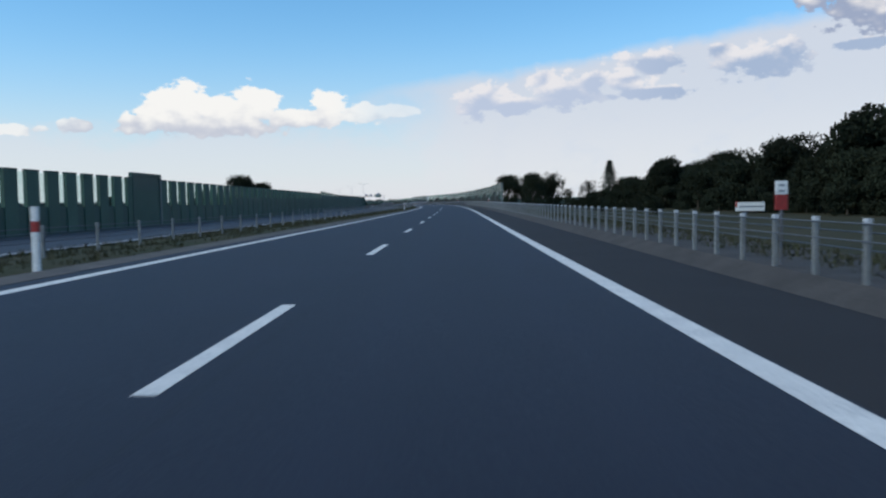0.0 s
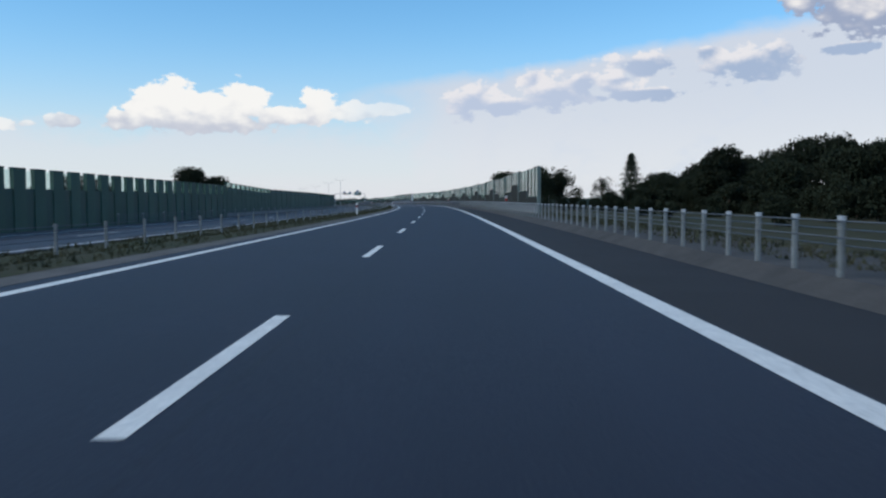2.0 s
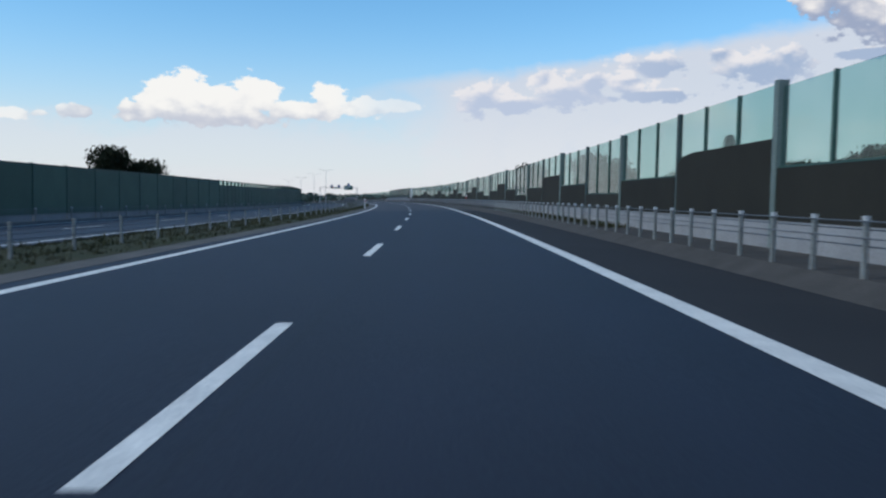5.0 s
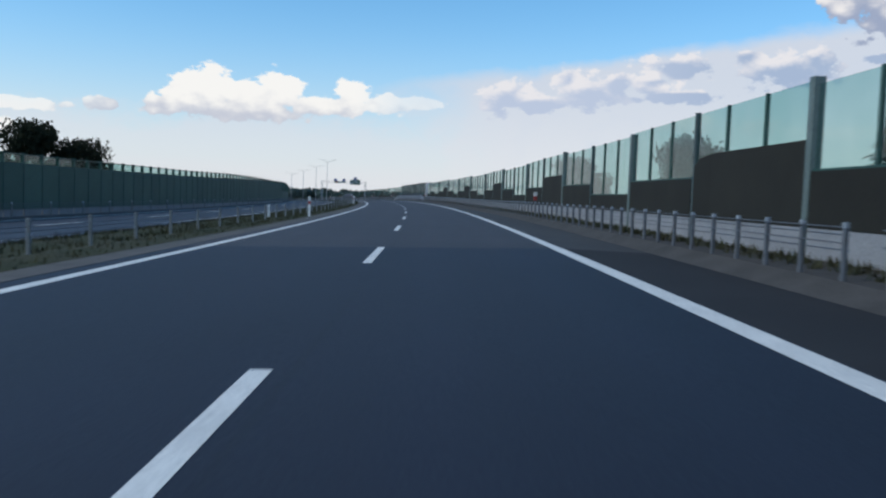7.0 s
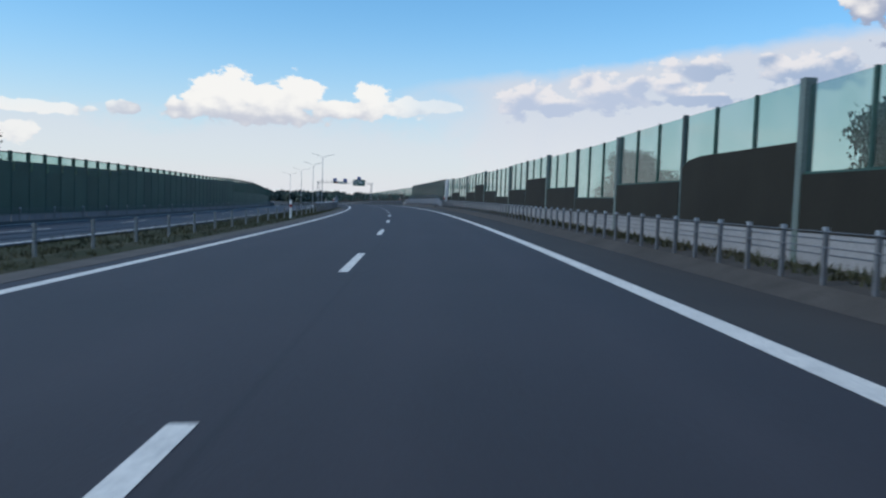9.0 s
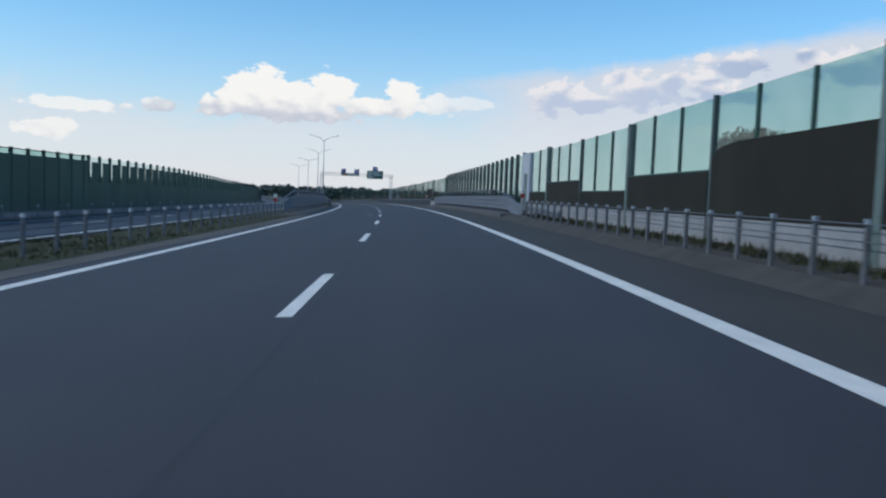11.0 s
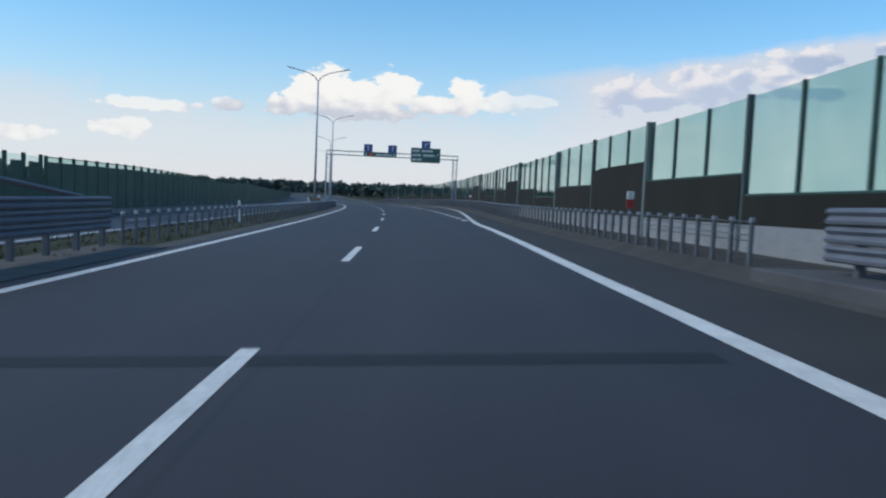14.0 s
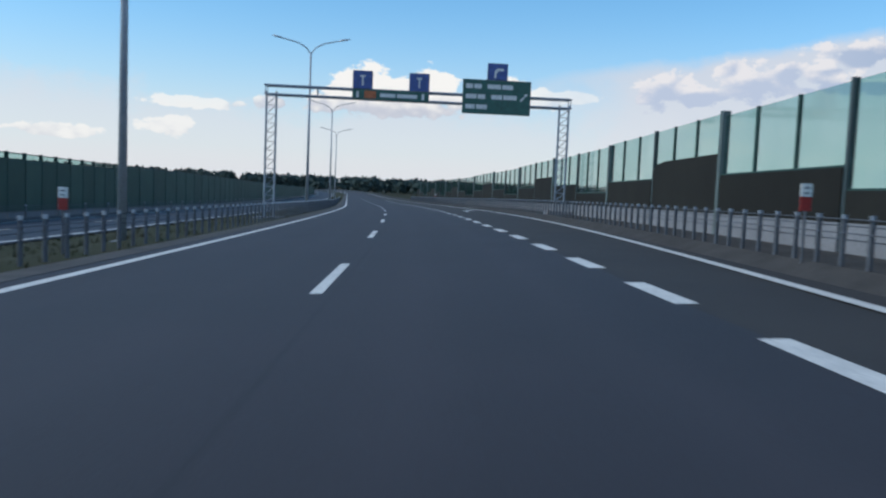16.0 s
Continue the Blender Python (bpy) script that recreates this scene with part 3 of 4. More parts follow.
def build_right_wall():
    """Bays of three tinted sheets over a brown absorbing panel and a concrete plinth."""
    for s, end, order, k in wall_bays():
        low, top, length = W_LOW[order], 3.03 + (0.05 if k // 2 % 2 else -0.03), end - s
        wall = thing("noise_wall_bay", Matrix.Translation(right_plan(s)) @ Matrix.Rotation(at(PSI, s), 4, "Z"),
                     "noise wall bay, green tinted sheets above a dark brown panel", "noise wall", "noise wall bays on the right verge")
        stout = k % 2 == 0
        upright(wall, "post", s, right_plan, 0.18 if stout else 0.09, 0.22 if stout else 0.14, -0.3, top + 0.05, POST_GREY if stout else POST_DARK, "grey-green steel post")
        if k == 0:
            upright(wall, "footing", s, right_plan, 0.5, 0.5, -0.4, 0.04, CONCRETE, "pale concrete footing")
        if stout and k:
            # the line of panels steps back a little at each stout post
            upright(wall, "splice_post", s + 0.2, lambda v: right_plan(v) + Vector((0.12, 0, 0)), 0.12, 0.12, low, top + 0.02, POST_GREEN, "dark green splice post")
        slab(wall, "plinth", s + 0.1, end - 0.1, -0.4, 0.52, 0.08, CONCRETE, "pale concrete plinth", right_plan)
        gap = 0.1
        if order == "H":
            slab(wall, "panel", s + gap, end - 1.3, 0.53, low, 0.07, BROWN, "dark brown absorbing panel", right_plan)
            slab(wall, "panel_end", end - 1.3, end - 0.5, 0.53, low, 0.07, BROWN, "rounded end of the panel", right_plan, (low, low - 0.07))
            slab(wall, "panel_end", end - 0.5, end - gap, 0.53, low - 0.07, 0.07, BROWN, "rounded end of the panel", right_plan, (low - 0.07, low - 0.24))
        else:
            slab(wall, "panel", s + gap, end - gap, 0.53, low, 0.07, BROWN, "dark brown absorbing panel", right_plan)
            slab(wall, "rail", s + gap, end - gap, low + 0.002, low + 0.04, 0.04, POST_GREEN, "thin green glazing rail", right_plan)
        n = max(1, round(length / 2.03))
        pane = length / n
        for j in range(n):
            c = s + j * pane
            base = low - 0.25 if order == "H" and j == n - 1 else low + 0.042 if order != "H" else low + 0.003
            slab(wall, "pane", c + 0.05, c + pane - 0.05, base, top, 0.008, GLASS, "", right_plan).visible_shadow = False
            if j:
                upright(wall, "mullion", c, right_plan, 0.065, 0.09, low - 0.01, top + 0.02, POST_GREEN)


def build_bridge_wall():
    """Full-height tinted sheets between close posts on the bridge, and a grey service door before it."""
    door = thing("service_door", Matrix.Translation(right_plan(317.2)) @ Matrix.Rotation(at(PSI, 317.2), 4, "Z"),
                 "light grey steel service door in the noise wall", "door")
    slab(door, "frame", 317.15, 317.7, -0.3, 3.1, 0.1, DOOR_GREY, "", right_plan)
    slab(door, "frame", 318.75, 319.3, -0.3, 3.1, 0.1, DOOR_GREY, "", right_plan)
    slab(door, "lintel", 317.7, 318.75, 2.05, 3.1, 0.1, DOOR_GREY, "", right_plan)
    leaf = slab(door, "door_leaf", 317.71, 318.74, 0.02, 2.04, 0.04, POST_GREY, "grey-green door leaf", right_plan)
    knob = door.matrix_basis.inverted() @ P(318.62, WALL_U - 0.08, 1.0)
    part("handle", Shape().box(-0.05, 0.03, -0.07, 0.07, -0.03, 0.03, 0.01).mesh("handle", BLACK), leaf, "dark handle", Matrix.Translation(knob))
    starts = [319.35] + [321.56 + 2.006 * k for k in range(21)]
    for s, end in zip(starts, starts[1:] + [363.05]):
        wall = thing("glass_wall_bay", Matrix.Translation(right_plan(s)) @ Matrix.Rotation(at(PSI, s), 4, "Z"),
                     "full-height tinted glass noise wall bay on the bridge", "noise wall", "glass bays on the bridge")
        upright(wall, "post", s, right_plan, 0.15, 0.2, -0.3, 3.2, POST_DARK, "dark grey-green steel post")
        slab(wall, "plinth", s + 0.09, end - 0.09, -0.3, 0.3, 0.08, CONCRETE, "pale concrete plinth", right_plan)
        slab(wall, "pane", s + 0.08, end - 0.08, 0.31, 3.06, 0.008, GLASS, "", right_plan).visible_shadow = False


LEFT_U = -18.7


def left_top(s):
    return float(np.interp(s, [46, 60, 75, 112, 128, 128.5, 142, 150, 185, 220, 245, 266, 280, 310, 330, 354, 370, 385, 400, 416, 440, 465, 500],
                           [2.85, 2.8, 2.73, 2.6, 2.5, 2.88, 2.62, 2.5, 2.5, 2.45, 2.52, 2.75, 2.78, 2.75, 2.95, 2.97, 2.8, 2.6, 2.57, 2.65, 2.5, 2.5, 2.6]))


LEFT_MODES = [(53.8, "columns", 1.95), (58.8, "portal", 5.0), (128.5, "columns", 1.95), (150, "glazed", 2.0), (205, "solid", 3.9), (330, "glazed", 2.0),
              (400, "crenel", 2.1), (466, "glazed", 2.0), (800, "solid", 3.9)]


def build_left_wall():
    def plan(s):
        p = P(s, LEFT_U)
        p.z = at(CZ, s)
        return p
    s = -60.0
    while s < 799:
        until, mode, length = next(m for m in LEFT_MODES if s < m[0] - 0.05)
        end = min(s + length, until)
        if until - end < 0.6:
            end = until
        top, ground = left_top(s), surf(s, LEFT_U) - at(CZ, s)
        foot = ground - 0.4
        m = Matrix.Translation(plan(s)) @ Matrix.Rotation(at(PSI, s), 4, "Z")
        wall = thing("green_wall_bay", m, "", "noise wall", "noise wall bays across the road")
        label = "dark green noise wall bay behind the far carriageway"
        if s > 128:
            slab(wall, "plinth", s + 0.07, end - 0.07, foot, ground + 0.40, 0.06, CONCRETE, "pale concrete plinth", plan)
            foot = ground + 0.402
        if mode == "columns":
            label = "dark green noise wall bay with a broad column and glass"
            low = 1.1 if s < 75 else 1.75
            slab(wall, "panel", s, end - 0.01, foot, low, 0.05, POST_GREEN, "dark green recessed panel", plan)
            slab(wall, "column", s, s + 1.12, foot + 0.05, top, 0.10, WALL_GREEN, "broad green column", plan)
            slab(wall, "column_cap", s - 0.02, s + 1.14, top + 0.002, top + 0.07, 0.12, POST_GREEN, "dark green cap", plan)
            slab(wall, "pane", s + 1.13, end - 0.01, low + 0.002, top - 0.05, 0.01, GLASS_PALE, "pale clear sheet", plan).visible_shadow = False
        elif mode == "portal":
            label = "tall dark green gate section in the noise wall"
            slab(wall, "panel", s + 0.3, end - 0.3, foot, 2.1, 0.07, WALL_GREEN, "", plan)
            slab(wall, "upper_panel", s + 0.3, end - 0.3, 2.102, 3.02, 0.05, POST_GREEN, "smooth green upper panel", plan)
            slab(wall, "beam", s + 0.02, end - 0.02, 3.022, 3.22, 0.12, POST_GREEN, "dark green top beam", plan)
            upright(wall, "post", s + 0.15, plan, 0.28, 0.28, foot, 3.02, POST_GREEN)
            upright(wall, "post", end - 0.15, plan, 0.28, 0.28, foot, 3.02, POST_GREY, "paler grey-green post")
        elif mode == "glazed":
            label = "dark green noise wall bay with a glazed top strip"
            low = top - (0.45 if s < 280 else 0.30)
            notch = 0.5 if s < 142 or 262 < s < 282 else 0.0
            slab(wall, "panel", s + 0.06, end - 0.06, foot, low - notch, 0.07, WALL_GREEN, "", plan)
            if notch:
                slab(wall, "upper_panel", s + 0.36, end - 0.06, low - notch + 0.002, low, 0.07, WALL_GREEN, "", plan)
                slab(wall, "notch_pane", s + 0.06, s + 0.35, low - notch + 0.002, low, 0.01, GLASS_PALE, "narrow clear slot", plan).visible_shadow = False
            slab(wall, "pane", s + 0.06, end - 0.06, low + 0.002, top - 0.05, 0.01, GLASS, "green tinted sheet", plan).visible_shadow = False
            slab(wall, "cap", s + 0.06, end - 0.06, top - 0.048, top, 0.05, POST_GREEN, "thin green cap", plan)
            upright(wall, "post", s, plan, 0.10, 0.2, foot, top + 0.04, POST_GREEN)
        elif mode == "crenel":
            label = "green noise wall bay with a column before clear glass"
            low = 1.3
            slab(wall, "panel", s, end - 0.01, foot, low, 0.07, WALL_GREEN, "", plan)
            slab(wall, "column", s + 0.72, s + 1.72, low + 0.002, top - 0.36, 0.05, WALL_GREEN, "broad green column", plan)
            slab(wall, "pane", s + 0.09, end - 0.01, low + 0.002, top - 0.05, 0.01, GLASS_PALE, "pale clear sheet", plan).visible_shadow = False
            upright(wall, "post", s, plan, 0.13, 0.2, low, top + 0.06, POST_GREEN)
        else:
            slab(wall, "panel", s + 0.05, end - 0.05, foot, top - 0.1, 0.07, WALL_GREEN, "", plan)
            slab(wall, "cap", s + 0.05, end - 0.05, top - 0.098, top, 0.045, POST_GREEN, "thin green cap", plan)
            upright(wall, "post", s, plan, 0.12, 0.22, foot, top + 0.03, POST_GREEN)
        tagged(wall, label)
        s = end


# ---------------------------------------------------------------- barriers
def build_rope_barrier(plan_u, s0, s1, gap, height, label, mat, capmat, group=""):
    """Close steel posts that carry four wire ropes."""
    fence = thing("wire_rope_barrier", spot(s0, plan_u(s0)), label, "road barrier", group)
    here = fence.matrix_basis.inverted()
    post = Shape().box(-0.037, 0.037, -0.028, 0.028, -0.3, height - 0.06, 0.014).mesh("post", mat)
    cap = Shape().box(-0.041, 0.041, -0.032, 0.032, height - 0.06, height + 0.01, 0.014).mesh("cap", capmat)
    for i in range(int((s1 - s0) / gap) + 1):
        s = s0 + i * gap
        ob = part("post", post, fence, m=here @ spot(s, plan_u(s)))
        part("cap", cap, ob)
    for j, z in enumerate((0.93, 0.79, 0.66, 0.52)):
        z, du = z * height, 0.055 if j % 2 else -0.055
        n = int((s1 - s0) / 4.0)
        verts, faces = [], []
        for i in range(n + 1):
            s = s0 + (s1 - s0) * i / n
            c = here @ P(s, plan_u(s) + du, z)
            verts += [c + Vector((-0.009, 0, 0)), c + Vector((0, 0, 0.009)), c + Vector((0.009, 0, 0)), c + Vector((0, 0, -0.009))]
            if i:
                faces += [(4 * i - 4 + q, 4 * i - 4 + (q + 1) % 4, 4 * i + (q + 1) % 4, 4 * i + q) for q in range(4)]
        part("rope", Shape().add(verts, faces).mesh("rope", STEEL_DULL), fence)


def median_u(s):
    return float(np.interp(s, [0, 110, 190, 300, 360, 420], [-7.0, -6.9, -6.1, -5.3, -5.2, -4.95]))


def verge_u(s):
    return 6.32 + swing(s)


def build_bridge_rail(side, u, s0, s1, ramp, hand):
    """Three stacked W beams on posts with a hand rail above. ramp: metres over which the start climbs from the ground;
    hand: where the hand rail leaves the beams, is up, comes down and ends."""
    rail = thing("bridge_guard_rail", spot(s0, u), "galvanised triple beam guard rail with hand rail on the bridge", "guard rail", "guard rails on the bridge")
    here = rail.matrix_basis.inverted()
    base = 0.19 if side > 0 else -0.06

    def run(name, prof, a, b, sink, mat, label=""):
        n = max(2, int((b - a) / 1.0))
        verts, faces, k = [], [], len(prof)
        for i in range(n + 1):
            s = a + (b - a) * i / n
            for du, z in prof:
                verts.append(here @ P(s, u - side * du + side * 0.2 * max(0, min(1, 1 - (s - s0) / ramp)), z - base + sink(s)))
            if i:
                faces += [(k * (i - 1) + q, k * (i - 1) + (q + 1) % k, k * i + (q + 1) % k, k * i + q) for q in range(k)]
        faces += [tuple(range(k)), tuple(range(n * k, n * k + k))]
        part(name, Shape().add(verts, faces).mesh(name, mat), rail, label)

    def climb(s):
        e = max(0.0, 1 - (s - s0) / ramp)
        return -0.40 * e * e * (3 - 2 * e) if side > 0 else -0.35 * e
    w = 0.118
    for z in (0.50, 0.735, 0.97):
        prof = [(0.0, z - w), (0.05, z - w * 0.8), (0.06, z - w * 0.45), (0.015, z), (0.06, z + w * 0.45), (0.05, z + w * 0.72), (0.0, z + w * 0.9),
                (-0.012, z + w * 0.9), (0.04, z + w * 0.6), (0.0, z), (0.04, z - w * 0.6), (-0.012, z - w)]
        run("beam", prof, s0, s1, climb, STEEL_BLUE, "galvanised W beam")
        if side > 0 and z > 0.9:
            run("lead_beam", prof, s0 - 8.0, s0 - 0.02, lambda s: -0.40 - 0.022 * (s0 - s), STEEL_DULL, "low dull lead-in beam")
    r = 0.045
    # right rail takes the colour with backlit shade in it, left the bridge steel
    run("hand_rail", [(-0.16 + r * math.cos(a), 1.43 + r * math.sin(a)) for a in np.linspace(0, 6.283, 7)[:6]], hand[0], hand[3],
        lambda s: float(np.interp(s, hand, [-0.42, 0.0, 0.0, -0.36])), RAIL_BACKLIT if side > 0 else STEEL_BLUE, "round hand rail")
    if side > 0:
        run("mid_rail", [(-0.16 + 0.018 * math.cos(a), 1.25 + 0.018 * math.sin(a)) for a in np.linspace(0, 6.283, 7)[:6]], hand[1] + 0.5, hand[2] - 0.5,
            lambda s: 0.0, RAIL_BACKLIT, "thin lower rail")
    post = Shape().box(-0.06, 0.06, -0.045, 0.045, -0.2, 1.05 - base, 0.01).mesh("post", STEEL_DULL)
    stub = Shape().box(-0.04, 0.04, -0.035, 0.035, 1.051 - base, 1.40 - base, 0.01).mesh("upper_post", RAIL_BACKLIT if side > 0 else STEEL_BLUE)
    if side > 0:
        low_post = Shape().box(-0.05, 0.05, -0.04, 0.04, -0.2, 0.38, 0.01).mesh("low_post", STEEL_DULL)
        for i in range(5):
            part("low_post", low_post, rail, m=here @ spot(s0 - 7.5 + 2.6 * i, u + 0.34))
    n = int((s1 - s0 - ramp) / 1.33)
    for i in range(n + 1):
        s = s0 + ramp + 0.2 + i * 1.33
        m = here @ spot(s, u + side * 0.12)
        part("post", post, rail, m=m)
        if hand[1] < s < hand[2]:
            part("upper_post", stub, rail, m=m)


def build_kerb(name, u0, u1, s0, s1, own, lift, mat):
    rise = 0.10 if u0 < 0 else 0.0
    sh = Shape().sweep([(u0, -0.4), (u0, lift + rise - 0.02), (u0 + 0.03, lift + rise), (u1, lift + 0.01 - 0.02 * (u0 < 0)), (u1, -0.4)], s0, s1, 3.0, own=own)
    structure(name, sh, mat, "dull pale concrete kerb walk on the bridge", "kerb")


build_right_wall()
build_bridge_wall()
build_left_wall()
build_rope_barrier(verge_u, -2.82, 184.0, 1.27, 0.73, "pale galvanised wire rope barrier on the gravel verge", STEEL_PALE, CAP)
build_rope_barrier(verge_u, 184.93, 311, 1.17, 0.73, "dull grey wire rope barrier before the noise wall", STEEL_DULL, STEEL)
build_rope_barrier(verge_u, 365.9, 560, 0.745, 0.73, "galvanised wire rope barrier along the exit lane", STEEL_DULL, STEEL)
build_rope_barrier(median_u, -3.0, 284, 2.6, 0.70, "thin wire rope barrier in the grass median", STEEL_PALE, STEEL_PALE)
build_rope_barrier(lambda s: -17.75, 100, 640, 4.0, 0.75, "pale wire rope barrier before the green noise wall", STEEL_PALE, CAP)
build_rope_barrier(median_u, 285.4, 321.5, 1.31, 0.80, "wire rope barrier with pale caps before the bridge", STEEL_DULL, CAP)
build_rope_barrier(median_u, 372, 560, 0.85, 0.80, "wire rope barrier with pale caps in the median", STEEL_DULL, CAP)
build_bridge_rail(1, 6.6, 313.8, 364.2, 4.4, (317.0, 323.0, 357.8, 362.2))
build_bridge_rail(-1, -5.3, 323.6, 371.6, 2.5, (324.2, 328.6, 366.6, 370.6))
build_kerb("kerb_right", 5.97, 7.5, 315.5, 365.0, 6.8, 0.02, CONCRETE_DULL)
build_kerb("kerb_left", -5.75, -4.13, 322.5, 372.0, None, 0.03, STRIP)

# ---------------------------------------------------------------- small things by the road
def build_delineator(s, u):
    post = thing("delineator_post", spot(s, u), "white plastic delineator post with a red band", "road marker", "delineators on the median")
    part("post", Shape().box(-0.06, 0.06, -0.035, 0.035, -0.2, 0.62, 0.02).mesh("post", WHITE), post)
    part("red_band", Shape().box(-0.061, 0.061, -0.036, 0.036, 0.621, 0.79, 0.02).mesh("red_band", RED), post, "red reflector band")
    part("head", Shape().box(-0.06, 0.06, -0.035, 0.035, 0.791, 1.02, 0.02).mesh("head", WHITE), post)


def build_stub_post(s, u):
    """The short post beyond the cables, with two grey reflector bands."""
    post = thing("delineator_post", spot(s, u), "short white plastic delineator post with grey bands", "road marker", "delineators on the median")
    part("post", Shape().box(-0.06, 0.06, -0.035, 0.035, -0.2, 0.38, 0.02).mesh("post", WHITE), post)
    part("grey_band", Shape().box(-0.061, 0.061, -0.036, 0.036, 0.381, 0.42, 0.01).mesh("grey_band", SIGN_BACK), post, "grey reflector band")
    part("collar", Shape().box(-0.06, 0.06, -0.035, 0.035, 0.421, 0.50, 0.02).mesh("collar", WHITE), post)
    part("grey_band", Shape().box(-0.061, 0.061, -0.036, 0.036, 0.501, 0.54, 0.01).mesh("grey_band", SIGN_BACK), post, "grey reflector band")
    part("head", Shape().box(-0.06, 0.06, -0.035, 0.035, 0.541, 0.66, 0.02).mesh("head", WHITE), post)


def build_marker(s, u):
    """A hectometre board: white panel with bars over a red foot, on a thin post."""
    m = thing("distance_marker", spot(s, u), "small white and red distance board on a thin post", "road sign", "distance boards")
    low = 0.80 if u > 0 else 0.86
    part("post", Shape().tube((0, 0, -0.2), (0, 0, low), 0.025).mesh("post", STEEL_DULL), m)
    board = part("board", Shape().box(-0.09, 0.09, -0.012, 0.012, low + 0.222, low + 0.42, 0.008).mesh("board", WHITE), m, "white board")
    part("red_foot", Shape().box(-0.09, 0.09, -0.012, 0.012, low, low + 0.22, 0.008).mesh("red_foot", RED), m, "red lower panel")
    for z in (low + 0.26, low + 0.34):
        part("bar", Shape().box(-0.04, 0.04, -0.017, -0.0125, z, z + 0.03).mesh("bar", SIGN_BACK), board, "grey bar")


def build_lamp(s, u):
    lamp_ = thing("street_lamp", spot(s, u), "tall grey steel street lamp with two curved arms", "street lamp", "street lamps in the median")
    part("base", Shape().box(-0.22, 0.22, -0.22, 0.22, -0.3, 0.06, 0.03).mesh("base", CONCRETE), lamp_, "concrete base")
    part("pole", Shape().tube((0, 0, 0.06), (0, 0, 11.6), 0.115, 0.065, 12).mesh("pole", LAMP_GREY, True), lamp_)
    for sgn in (-1, 1):
        pts = [(0.0, 11.5), (0.35 * sgn, 11.95), (0.9 * sgn, 12.25), (1.7 * sgn, 12.45), (2.1 * sgn, 12.53)]
        sh = Shape()
        for a, b in zip(pts, pts[1:]):
            sh.tube((a[0], 0, a[1]), (b[0], 0, b[1]), 0.045, 0.04, 8)
        arm = part("arm", sh.mesh("arm", LAMP_GREY), lamp_)
        head = Shape()
        rings = [(0.0, 0.07, 0.05), (0.12, 0.14, 0.075), (0.5, 0.15, 0.08), (0.75, 0.06, 0.03)]
        for (xa, wa, ha), (xb, wb, hb) in zip(rings, rings[1:]):
            x0, x1 = (2.05 + xa) * sgn, (2.05 + xb) * sgn
            z0, z1 = 12.52 + xa * 0.2, 12.52 + xb * 0.2
            head.add([(x0, -wa, z0 - 0.02), (x0, wa, z0 - 0.02), (x0, wa * 0.6, z0 + ha), (x0, -wa * 0.6, z0 + ha),
                      (x1, -wb, z1 - 0.02), (x1, wb, z1 - 0.02), (x1, wb * 0.6, z1 + hb), (x1, -wb * 0.6, z1 + hb)],
                     [(0, 1, 5, 4), (1, 2, 6, 5), (2, 3, 7, 6), (3, 0, 4, 7), (0, 3, 2, 1), (4, 5, 6, 7)])
        part("lamp_head", head.mesh("lamp_head", LAMP_GREY), arm, "flat grey lamp head")


